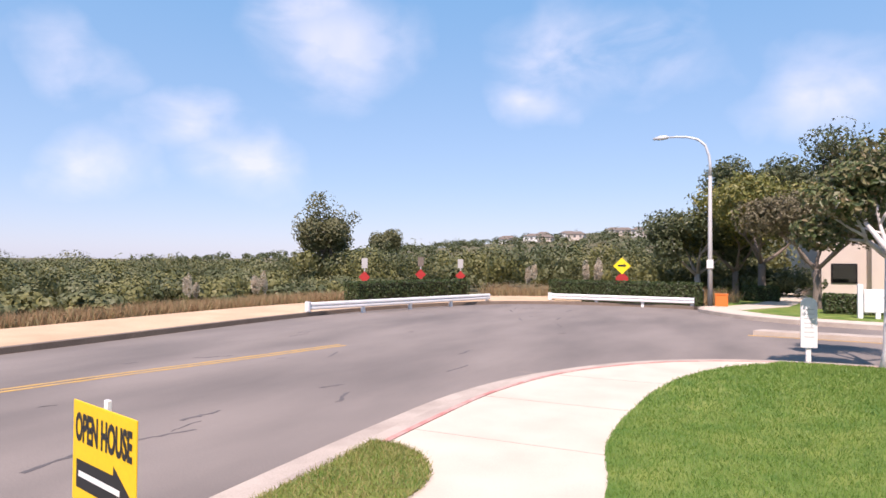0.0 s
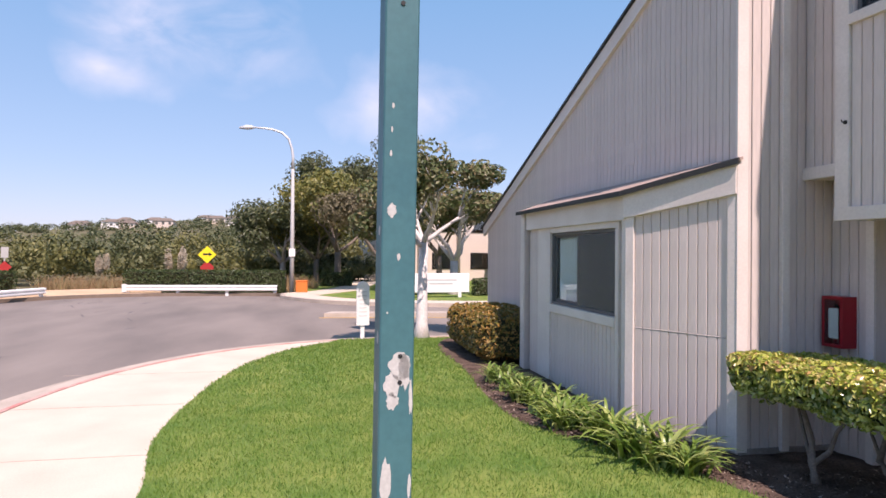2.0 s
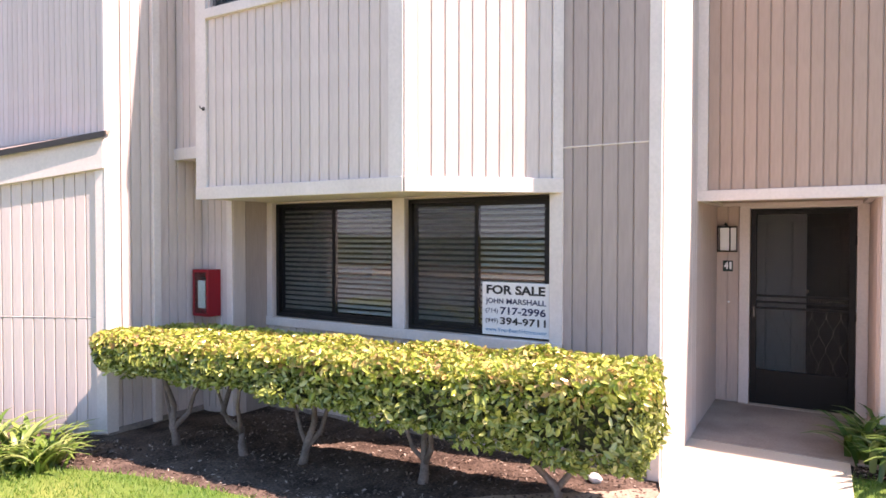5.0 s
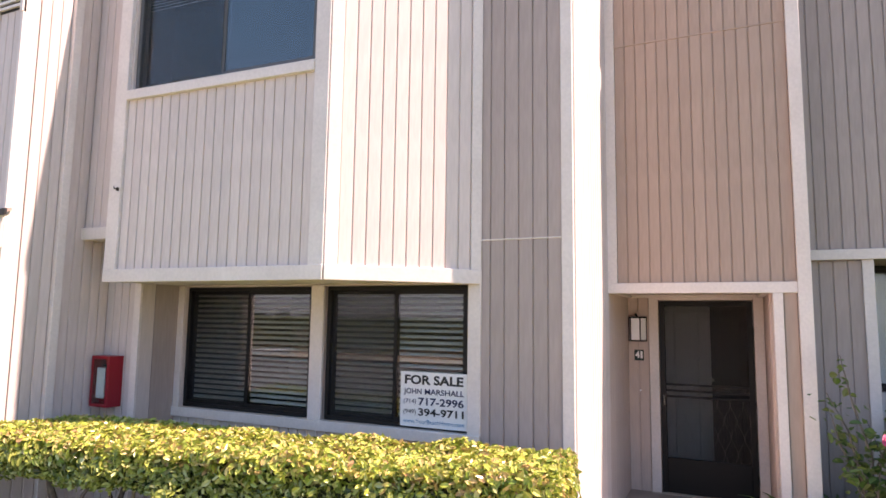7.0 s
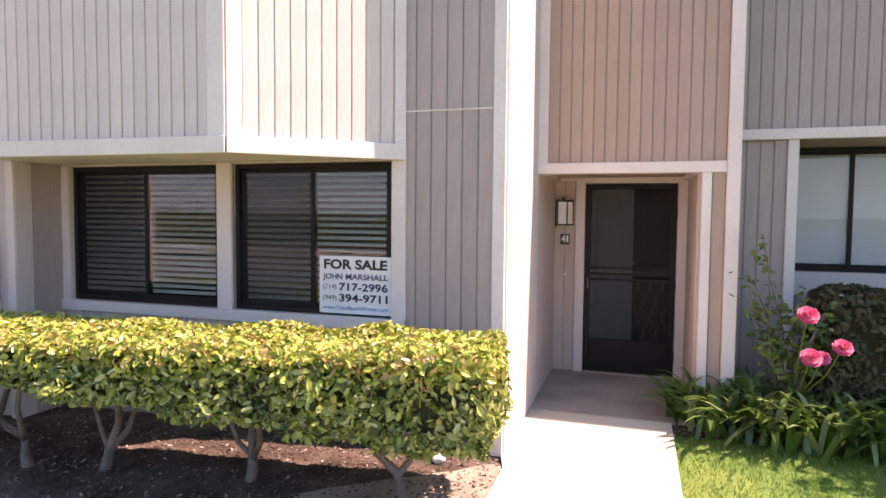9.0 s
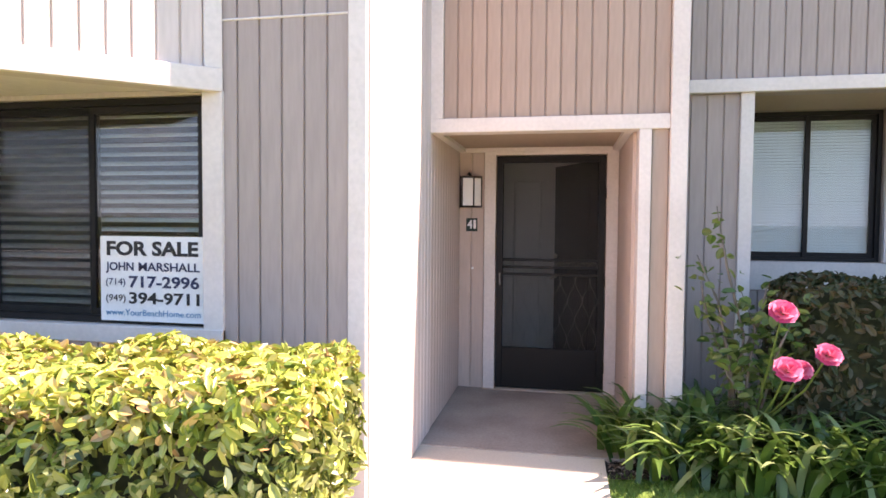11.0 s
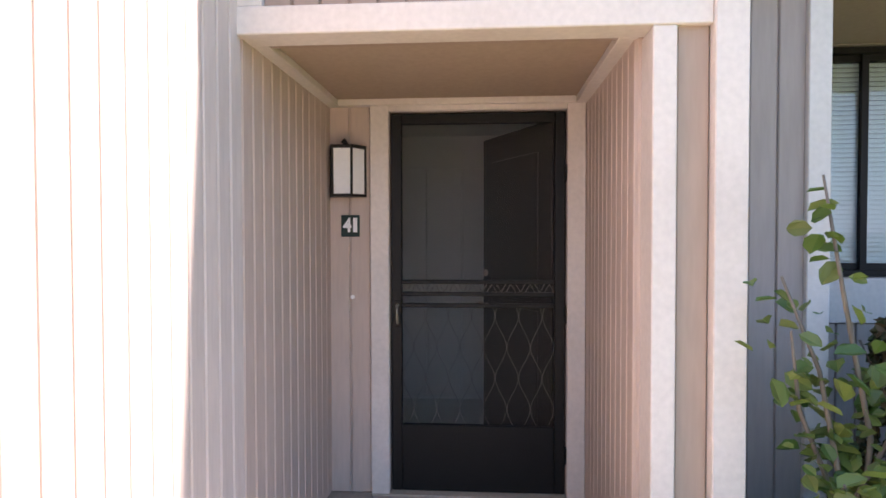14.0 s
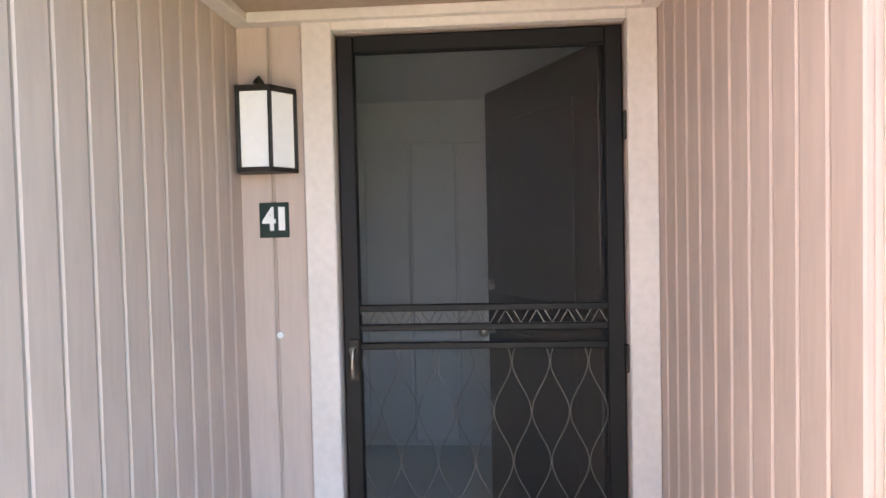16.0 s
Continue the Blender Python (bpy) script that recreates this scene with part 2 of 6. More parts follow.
M_CHIP = material("bare_chipped_patch", (0.50, 0.49, 0.48), 0.7, 0.1, 9, 60, 0.15)
M_GALV = material("galvanised_steel", (0.62, 0.63, 0.63), 0.45, 0.06, 3, 40, 0.03, metal=0.3)
M_POLE = material("concrete_lamp_pole", (0.46, 0.45, 0.43), 0.7, 0.07, 3, 60, 0.06)
M_RED = material("red_enamel", (0.31, 0.010, 0.018), 0.35, 0.05, 4, 40, 0.02)
M_RED_SIGN = material("red_reflective_sheet", (0.45, 0.035, 0.03), 0.5, 0.05, 4, 40, 0.0)
M_YELLOW_SIGN = material("yellow_sign_sheet", (0.85, 0.50, 0.015), 0.5, 0.04, 4, 40, 0.0)
M_DIAMOND = material("yellow_warning_sheet", (0.90, 0.70, 0.02), 0.5, 0.04, 4, 40, 0.0)
M_INK = material("black_ink", (0.02, 0.02, 0.022), 0.6, 0.02, 4, 40, 0.0)
M_NAVY = material("dark_navy_ink", (0.03, 0.035, 0.08), 0.6, 0.02, 4, 40, 0.0)
M_BLUEBAR = material("blue_ink", (0.06, 0.25, 0.42), 0.6, 0.02, 4, 40, 0.0)
M_PLATE = material("dark_green_plate", (0.012, 0.03, 0.025), 0.4, 0.02, 4, 40, 0.0)
M_OPAL = material("opal_glass", (0.86, 0.86, 0.86), 0.3, 0.02, 4, 40, 0.0)
M_BRONZE = material("dark_bronze_metal", (0.03, 0.024, 0.02), 0.45, 0.1, 6, 60, 0.05, metal=0.4)
M_DOOR = material("dark_stained_door", (0.04, 0.027, 0.021), 0.5, 0.1, 3, 40, 0.05, stretch=(1, 1, 0.15))
M_CLOSET = material("pale_hall_panel", (0.80, 0.81, 0.79), 0.7, 0.04, 3, 30, 0.02)
M_BRASS = material("worn_nickel", (0.6, 0.56, 0.48), 0.3, 0.05, 5, 50, 0.0, metal=0.9)
M_WIRE = material("grey_wire", (0.20, 0.18, 0.165), 0.45, 0.05, 5, 50, 0.0, metal=0.4)
M_SCREEN = screen_mesh("perforated_screen", (0.016, 0.015, 0.015), 0.80)
M_BARK_PALE = material("pale_smooth_bark", (0.50, 0.46, 0.42), 0.85, 0.14, 4, 30, 0.4, second=(0.34, 0.30, 0.27), stretch=(1, 1, 0.4))
M_BARK = material("grey_brown_bark", (0.20, 0.16, 0.13), 0.9, 0.2, 5, 30, 0.5, stretch=(1, 1, 0.4))
M_BEIGE = material("beige_stucco", (0.64, 0.55, 0.48), 0.85, 0.05, 1, 40, 0.1)
M_ORANGE = material("orange_plastic", (0.65, 0.17, 0.03), 0.5, 0.05, 4, 40, 0.0)
# hedge core colour, dark as the shade seen between the leaves
M_CORE = material("dark_hedge_inside", (0.045, 0.045, 0.018), 0.95, 0.3, 6, 30, 0.3)
# green side leaves; darkest and palest tones put in gap shade and glints
M_HEDGE_SIDE = leafy("green_hedge_leaves_gaps_glints", [(0.035, 0.055, 0.012), (0.15, 0.19, 0.035), (0.42, 0.44, 0.12), (0.20, 0.245, 0.045), (0.62, 0.60, 0.27)], 0.22, 0.16)
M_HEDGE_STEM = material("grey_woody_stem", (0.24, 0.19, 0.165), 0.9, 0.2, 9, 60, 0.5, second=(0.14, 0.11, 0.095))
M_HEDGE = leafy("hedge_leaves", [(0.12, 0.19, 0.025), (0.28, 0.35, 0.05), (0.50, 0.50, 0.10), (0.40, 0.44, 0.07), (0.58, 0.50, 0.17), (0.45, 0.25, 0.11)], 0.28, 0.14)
M_HEDGE_RUST = leafy("rusty_hedge_leaves", [(0.08, 0.10, 0.02), (0.22, 0.16, 0.03), (0.40, 0.21, 0.05), (0.33, 0.20, 0.05), (0.12, 0.14, 0.03)], 0.45, 0.2)
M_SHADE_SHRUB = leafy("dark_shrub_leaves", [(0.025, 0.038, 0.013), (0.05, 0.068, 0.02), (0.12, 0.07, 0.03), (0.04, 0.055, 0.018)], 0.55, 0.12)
# strap leaves darkened for the shaded entry bed, palest tone for sunlit glints
M_STRAP_DARK = leafy("strap_leaves_shade_glints", [(0.045, 0.10, 0.02), (0.08, 0.155, 0.028), (0.13, 0.21, 0.042), (0.32, 0.38, 0.17)], 0.28, 0.2)
M_BOX = leafy("clipped_hedge_leaves", [(0.03, 0.055, 0.014), (0.055, 0.085, 0.02), (0.075, 0.10, 0.03)], 0.5, 0.15)
M_STRAP = leafy("strap_leaves", [(0.06, 0.13, 0.02), (0.13, 0.22, 0.035), (0.25, 0.33, 0.07), (0.40, 0.44, 0.16)], 0.35, 0.25)
M_ROSELEAF = leafy("rose_leaves", [(0.05, 0.11, 0.025), (0.10, 0.18, 0.04), (0.20, 0.26, 0.07), (0.13, 0.17, 0.05)], 0.4, 0.3)
M_PINK = leafy("pink_petals", [(0.70, 0.08, 0.20), (0.80, 0.16, 0.30), (0.85, 0.30, 0.42)], 0.5, 0.25)
M_TREE = leafy("coral_tree_leaves", [(0.05, 0.08, 0.025), (0.10, 0.13, 0.04), (0.17, 0.17, 0.07), (0.24, 0.18, 0.09)], 0.5, 0.2)
M_TREE_DARK = leafy("dark_tree_leaves", [(0.05, 0.07, 0.028), (0.085, 0.105, 0.042), (0.13, 0.14, 0.06)], 0.5, 0.15)
M_TREE_YELLOW = leafy("yellowing_tree_leaves", [(0.10, 0.12, 0.03), (0.19, 0.19, 0.045), (0.27, 0.23, 0.06)], 0.5, 0.2)
M_GUM = leafy("gum_leaves", [(0.10, 0.11, 0.045), (0.15, 0.15, 0.065), (0.20, 0.19, 0.09)], 0.5, 0.2)
M_TREE_BROWN = leafy("dusty_tree_leaves", [(0.10, 0.09, 0.045), (0.15, 0.13, 0.065), (0.19, 0.155, 0.09)], 0.6, 0.2)
M_SCRUB_OLIVE = leafy("olive_scrub_leaves", [(0.11, 0.115, 0.032), (0.15, 0.148, 0.043), (0.20, 0.185, 0.06)], 0.6, 0.15)
M_SCRUB_DARK = leafy("dark_scrub_leaves", [(0.06, 0.075, 0.026), (0.08, 0.095, 0.034), (0.105, 0.115, 0.043)], 0.6, 0.15)
M_SCRUB = leafy("scrub_leaves", [(0.09, 0.105, 0.038), (0.125, 0.135, 0.052), (0.165, 0.165, 0.068)], 0.6, 0.15)
M_DRYGRASS = leafy("dry_grass_blades", [(0.26, 0.15, 0.075), (0.36, 0.22, 0.11), (0.44, 0.31, 0.16), (0.20, 0.19, 0.075)], 0.8, 0.2)
M_GRASS = leafy("grass_blades", [(0.08, 0.18, 0.022), (0.14, 0.26, 0.04), (0.26, 0.35, 0.08)], 0.55, 0.3)
M_GRASS_DRY = leafy("half_dry_grass_blades", [(0.14, 0.22, 0.03), (0.26, 0.27, 0.07), (0.44, 0.35, 0.15)], 0.6, 0.3)
M_PLUME = leafy("pale_plumes", [(0.55, 0.47, 0.36), (0.66, 0.58, 0.46)], 0.8, 0.3)


# ---- building helpers ----
def part(name, bm, mat, parent=None, label="", smooth=False):
    me = bpy.data.meshes.new(name)
    bm.to_mesh(me)
    bm.free()
    me.materials.append(mat)
    if smooth:
        me.shade_smooth()
    ob = new(name, me)
    if parent is not None:
        ob.parent = parent
    if label:
        ob["label"] = label
    return ob


def raw(name, verts, faces, mat, parent=None, label="", smooth=False):
    me = bpy.data.meshes.new(name)
    me.from_pydata(verts, [], faces)
    me.update()
    me.materials.append(mat)
    if smooth:
        me.shade_smooth()
    ob = new(name, me)
    if parent is not None:
        ob.parent = parent
    if label:
        ob["label"] = label
    return ob


def thing(name, label, category, at=(0, 0, 0), rz=0.0, group=""):
    ob = new(name)
    ob.matrix_basis = pose(*at, 0, 0, rz)
    return tagged(ob, label, category, group)


def structure(ob, label="", category=""):
    return tagged(ob, label, category, "", "structure")


def box(bm, x0, x1, y0, y1, z0, z1, bevel=0.0):
    sub = bmesh.new()
    bmesh.ops.create_cube(sub, size=1)
    for v in sub.verts:
        v.co = Vector(((x0 + x1) / 2 + v.co.x * (x1 - x0), (y0 + y1) / 2 + v.co.y * (y1 - y0), (z0 + z1) / 2 + v.co.z * (z1 - z0)))
    if bevel:
        bmesh.ops.bevel(sub, geom=sub.edges[:], offset=bevel, segments=1, affect="EDGES")
    merge(bm, sub)
    return bm


def merge(bm, sub, m=None):
    if m is not None:
        bmesh.ops.transform(sub, matrix=m, verts=sub.verts)
    tmp = bpy.data.meshes.new("tmp")
    sub.to_mesh(tmp)
    sub.free()
    bm.from_mesh(tmp)
    bpy.data.meshes.remove(tmp)


def B(*a, **k):
    return box(bmesh.new(), *a, **k)


def tube(bm, points, radii, sides=8):
    """A tapered tube along points."""
    rings = []
    pts = [Vector(p) for p in points]
    for i, p in enumerate(pts):
        d = (pts[min(i + 1, len(pts) - 1)] - pts[max(i - 1, 0)]).normalized()
        u = d.cross(Vector((0.31, 0.17, 0.93)))
        u = (u if u.length > 0.05 else d.cross(Vector((1, 0, 0)))).normalized()
        w = d.cross(u)
        r = radii[i] if isinstance(radii, (list, tuple)) else radii
        rings.append([bm.verts.new(p + (u * math.cos(a) + w * math.sin(a)) * r) for a in (2 * math.pi * k / sides for k in range(sides))])
    for a, b in zip(rings, rings[1:]):
        for k in range(sides):
            bm.faces.new((a[k], a[(k + 1) % sides], b[(k + 1) % sides], b[k]))
    bm.faces.new(rings[0][::-1])
    bm.faces.new(rings[-1])
    return bm


def prism(bm, outline, z0, z1):
    """A flat-topped slab over an outline of (x, y), counter-clockwise; z0 and z1 may be functions of x, y."""
    f0 = z0 if callable(z0) else (lambda x, y: z0)
    f1 = z1 if callable(z1) else (lambda x, y: z1)
    lo = [bm.verts.new((x, y, f0(x, y))) for x, y in outline]
    hi = [bm.verts.new((x, y, f1(x, y))) for x, y in outline]
    bm.faces.new(lo[::-1])
    bm.faces.new(hi)
    k = len(outline)
    for i in range(k):
        bm.faces.new((lo[i], lo[(i + 1) % k], hi[(i + 1) % k], hi[i]))
    bmesh.ops.recalc_face_normals(bm, faces=bm.faces[:])
    return bm


class Face:
    """A wall's outer face from p to q, left to right as seen from outside; s runs along it, o out of it."""

    def __init__(self, p, q):
        self.p, d = Vector((*p, 0)), Vector((*q, 0)) - Vector((*p, 0))
        self.length = d.length
        self.d = d.normalized()
        self.n = Vector((self.d.y, -self.d.x, 0))

    def at(self, s, z, o=0.0):
        return self.p + self.d * s + self.n * o + Vector((0, 0, z))

    def box(self, bm, s0, s1, z0, z1, o0, o1, z1b=None, z0b=None, bevel=0.0):
        """A block in wall coordinates; z1b and z0b are the heights at s1 where they differ."""
        zb, za = (z1 if z1b is None else z1b), (z0 if z0b is None else z0b)
        sub = bmesh.new()
        c = [sub.verts.new(self.at(s, z, o)) for s, z, o in ((s0, z0, o0), (s1, za, o0), (s1, za, o1), (s0, z0, o1), (s0, z1, o0), (s1, zb, o0), (s1, zb, o1), (s0, z1, o1))]
        for f in ((0, 1, 2, 3), (4, 7, 6, 5), (0, 4, 5, 1), (1, 5, 6, 2), (2, 6, 7, 3), (3, 7, 4, 0)):
            sub.faces.new([c[i] for i in f])
        bmesh.ops.recalc_face_normals(sub, faces=sub.faces[:])
        if bevel:
            bmesh.ops.bevel(sub, geom=sub.edges[:], offset=bevel, segments=1, affect="EDGES")
        merge(bm, sub)
        return bm


SIDING_JOBS = []


def siding(parent, face, s0, s1, z0, z1, z1b=None, pitch=0.1016, mat=None):
    """Notes a field of grooved boards; they are laid at the end of the file."""
    SIDING_JOBS.append((parent, face, s0, s1, z0, z1, z1 if z1b is None else z1b, pitch, mat or parent.data.materials[0]))


def wall(name, face, z0, z1, holes=(), thick=0.14, s0=0.0, s1=None, z1b=None, label="", mat=None):
    """A wall with openings (s0, s1, z0, z1) cut through it, in order along the wall."""
    s1 = face.length if s1 is None else s1
    bm = bmesh.new()
    zb = z1 if z1b is None else z1b
    top = lambda s: z1 + (zb - z1) * (s - s0) / (s1 - s0)
    at = s0
    for a, b, lo, hi in holes:
        if a > at:
            face.box(bm, at, a, z0, top(at), -thick, 0, top(a))
        face.box(bm, a, b, z0, lo, -thick, 0)
        face.box(bm, a, b, hi, top(a), -thick, 0, top(b))
        at = b
    if at < s1:
        face.box(bm, at, s1, z0, top(at), -thick, 0, top(s1))
    return structure(part(name, bm, mat or M_SIDING), label or "taupe painted wood-sided wall", "wall")


def trim(face, s0, s1, z0, z1, o0=0.0, o1=0.035, z1b=None, z0b=None, label="pale painted wood trim board", mat=None):
    ob = part("trim", face.box(bmesh.new(), s0, s1, z0, z1, o0, o1, z1b, z0b, 0.004), mat or M_TRIM)
    return structure(ob, label, "trim")

# ---- ground, road, pavements ----
ROAD_Z, WALK_Z = -0.20, -0.06


def lawn_z(x, y):
    """The lawn: highest round the front path, falling to the pavement and to the street."""
    near = 0.13 * math.exp(-((x - 1.2) ** 2 + (y - 1.0) ** 2) / 10.0)
    fall = min(1.0, max(0.0, (x + 0.6) / 3.5)) * min(1.0, max(0.0, (15.4 - y) / 5.0))
    return -0.045 + 0.13 * fall + near * fall + 0.008 * noise.noise(Vector((x * 1.3, y * 1.3, 0)))


def steps(a, b, n):
    return [a + (b - a) * i / n for i in range(n + 1)]


def smooth_line(points, steps=8):
    """A Catmull-Rom line through (x, y) points."""
    p = [points[0], *points, points[-1]]
    res = []
    for a, b, c, d in zip(p, p[1:], p[2:], p[3:]):
        for k in range(steps):
            t = k / steps
            res.append(tuple(0.5 * (2 * b[i] + (c[i] - a[i]) * t + (2 * a[i] - 5 * b[i] + 4 * c[i] - d[i]) * t * t + (3 * b[i] - a[i] - 3 * c[i] + d[i]) * t ** 3) for i in (0, 1)))
    return res + [points[-1]]


def offset_line(line, dist):
    """The line moved sideways, to its right."""
    res = []
    for i, (x, y) in enumerate(line):
        a, b = line[max(i - 1, 0)], line[min(i + 1, len(line) - 1)]
        d = Vector((b[0] - a[0], b[1] - a[1])).normalized()
        res.append((x + d.y * dist, y - d.x * dist))
    return res


def strip(name, left, right, z0, z1, mat, label, category, zl=None):
    """A ribbon with thickness between two lines of equal count."""
    verts, faces = [], []
    for (ax, ay), (bx, by) in zip(left, right):
        verts += [(ax, ay, z0), (bx, by, z0), (bx, by, z1), (ax, ay, z1 if zl is None else zl)]
    for i in range(len(left) - 1):
        a, b = i * 4, i * 4 + 4
        faces += [(a, a + 1, b + 1, b), (a + 1, a + 2, b + 2, b + 1), (a + 2, a + 3, b + 3, b + 2), (a + 3, a, b, b + 3)]
    e = len(verts) - 4
    faces += [(0, 3, 2, 1), (e, e + 1, e + 2, e + 3)]
    bm = bmesh.new()
    vs = [bm.verts.new(v) for v in verts]
    for f in faces:
        bm.faces.new([vs[i] for i in f])
    bmesh.ops.recalc_face_normals(bm, faces=bm.faces[:])
    return structure(part(name, bm, mat), label, category)


def ground_height(x, y):
    """Open land: flat by the street, rolling in the scrub, rising to the hill far off."""
    r = math.hypot(x, y)
    far = max(0.0, (y - 150) / 260)
    hill = 24 * min(1.0, far) ** 1.3 * math.exp(-((x + 60 - 0.10 * y) / 190) ** 2)
    roll = 0.6 * noise.noise(Vector((x * 0.03, y * 0.03, 2.0))) * min(1.0, max(0.0, (r - 45) / 60))
    dip = -1.2 * min(1.0, max(0.0, (-x - 19) / 25)) if y < 140 else -1.2 * max(0.0, 1 - (y - 140) / 60)
    return -0.26 + hill + roll + (dip if x < -15 else 0)


def make_ground():
    ring = [0, 6, 12, 18, 24, 30, 36, 44, 54, 68, 86, 110, 140, 170, 200, 240, 290, 340, 400, 480, 650, 1000, 1800, 3500]
    axis = sorted({-v for v in ring} | set(ring))
    verts = [(x, y, ground_height(x, y)) for y in axis for x in axis]
    k = len(axis)
    faces = [(j * k + i, j * k + i + 1, (j + 1) * k + i + 1, (j + 1) * k + i) for j in range(k - 1) for i in range(k - 1)]
    structure(raw("ground", verts, faces, M_GROUND, smooth=True), "dry brown scrub soil rising to a far hillside", "ground")


make_ground()

KERB = smooth_line([(-2.95, -16), (-2.95, -6), (-2.95, 0), (-2.95, 4.8), (-2.92, 7.5), (-2.75, 10.0), (-2.05, 12.3), (-0.6, 14.2), (1.3, 15.25), (3.5, 15.55), (8.0, 15.6), (20, 15.6), (48, 15.6)])
LAWN_EDGE = smooth_line([(-0.15, -16), (-0.15, -6), (-0.15, 3.0), (-0.18, 6.0), (-0.46, 7.7), (-0.42, 9.6), (-0.15, 11.6), (0.45, 13.3), (1.4, 14.55), (2.4, 15.1), (8.0, 15.25), (20, 15.25), (48, 15.25)])
FAR_KERB = smooth_line([(-14.4, -30), (-13.9, -6), (-13.75, 9.0), (-13.7, 20.0), (-12.4, 25.9), (-10.1, 30.0), (-7.4, 31.7), (-3.8, 32.2), (-0.8, 31.6), (-0.4, 29.8), (1.6, 26.9), (5.2, 25.2), (12, 24.4), (26, 24.0), (48, 24.0)])

road = bmesh.new()
outline = KERB + FAR_KERB[::-1]
lo = [road.verts.new((x, y, ROAD_Z)) for x, y in outline]
edge = [road.edges.new((lo[i], lo[(i + 1) % len(lo)])) for i in range(len(lo))]
bmesh.ops.triangle_fill(road, use_beauty=True, edges=edge)
for f in road.faces:
    if f.normal.z < 0:
        f.normal_flip()
structure(part("road", road, M_ASPHALT), "worn grey-brown asphalt street with patches", "road")

# the near kerb: gutter, painted face and top, then the pavement
strip("kerb_gutter", offset_line(KERB, -0.52), offset_line(KERB, 0.0), ROAD_Z - 0.05, ROAD_Z + 0.012, M_CURB, "pale concrete gutter along the kerb", "kerb")
strip("kerb", KERB, offset_line(KERB, 0.26), ROAD_Z - 0.08, WALK_Z + 0.004, M_CURB, "concrete kerb edge with worn paint", "kerb")
strip("kerb_paint", offset_line(KERB, 0.19)[24:76], offset_line(KERB, 0.265)[24:76], WALK_Z, WALK_Z + 0.008, M_RED_CURB, "faded red no-parking paint on kerb top", "kerb")
strip("pavement", offset_line(KERB, 0.27), LAWN_EDGE, WALK_Z - 0.14, WALK_Z, M_CONCRETE, "sunlit pale concrete pavement curving round the corner", "pavement")
for y in (3.6, 5.15, 7.3, 9.4, 11.6):
    structure(part("pavement_joint", B(-2.75, -0.2, y, y + 0.006, WALK_Z, WALK_Z + 0.0035), M_SLAB), "dark joint across the pavement", "pavement")

# far side: kerb, sandy verge
strip("far_kerb", offset_line(FAR_KERB, -0.22)[:66], FAR_KERB[:66], ROAD_Z - 0.05, -0.05, material("stained_kerb", (0.22, 0.165, 0.125), 0.9, 0.2, 2, 40, 0.3), "stained brown concrete kerb", "kerb")
strip("far_kerb_right", offset_line(FAR_KERB, -0.2)[64:], FAR_KERB[64:], ROAD_Z - 0.05, -0.05, M_CURB, "concrete kerb of the side street", "kerb")
verge = strip("sandy_verge", offset_line(FAR_KERB, -2.9)[10:52], offset_line(FAR_KERB, -0.22)[10:52], -0.3, -0.055, M_DIRT, "pale orange sandy dirt verge", "verge", zl=0.05)
strip("far_pavement", offset_line(FAR_KERB, -1.6)[64:], offset_line(FAR_KERB, -0.2)[64:], -0.25, -0.06, M_CONCRETE, "pale concrete path beside the side street", "pavement")

# road paint and wear
LINE = smooth_line([(-11.6, -2), (-9.98, 6.9), (-9.1, 10.6), (-8.3, 14.0)])
strip("road_line", LINE, offset_line(LINE, 0.11), ROAD_Z + 0.001, ROAD_Z + 0.005, M_YELLOW, "faded double yellow centre line", "road line")
LINE2 = offset_line(LINE, 0.22)
strip("road_line", LINE2, offset_line(LINE2, 0.11), ROAD_Z + 0.001, ROAD_Z + 0.005, M_YELLOW, "faded double yellow centre line", "road line")
structure(part("median", prism(bmesh.new(), [(1.35, 21.6), (14, 20.6), (14, 21.3), (1.6, 22.25)], ROAD_Z - 0.02, ROAD_Z + 0.13), M_CURB), "narrow raised concrete median in the side street", "median")
structure(part("road_line", prism(bmesh.new(), [(1.2, 21.35), (14, 20.2), (14, 20.35), (1.2, 21.5)], ROAD_Z + 0.001, ROAD_Z + 0.006), M_YELLOW), "yellow line along the median", "road line")
rng = random.Random(5)
for i in range(34):
    x, y = rng.uniform(-11, -3.6), rng.uniform(3, 30)
    h, a, w = rng.uniform(0.2, 0.9), rng.uniform(0.9, 2.0), rng.uniform(0.02, 0.07)
    pts = [(x + math.cos(a) * h * t + rng.uniform(-0.03, 0.03), y + math.sin(a) * h * t + rng.uniform(-0.03, 0.03)) for t in steps(-0.5, 0.5, 7)]
    pts = pts + [(px + w * rng.uniform(0.5, 1.4), py + w * 0.2) for px, py in pts[::-1]]
    structure(part("road_stain", prism(bmesh.new(), pts, ROAD_Z + 0.0005, ROAD_Z + 0.003), M_PATCH), "thin dark tar seam on the asphalt", "road stain")

# lawn, beds, front path
BED = smooth_line([(4.75, 1.36), (4.72, 2.4), (4.66, 3.9), (4.38, 5.25), (3.85, 6.35), (3.34, 7.4), (3.30, 8.7), (3.42, 10.3), (3.62, 13.4), (4.4, 14.9), (6.0, 15.2)])


def line_x(line, y):
    """x at which a line that climbs in y passes y."""
    for a, b in zip(line, line[1:]):
        if a[1] <= y <= b[1] and b[1] > a[1]:
            return a[0] + (b[0] - a[0]) * (y - a[1]) / (b[1] - a[1])
    return line[-1][0]


def bed_x(y):
    return line_x(BED, y) if 1.36 < y < 15.1 else 4.75


PATH_Y0, PATH_Y1 = 0.24, 1.36


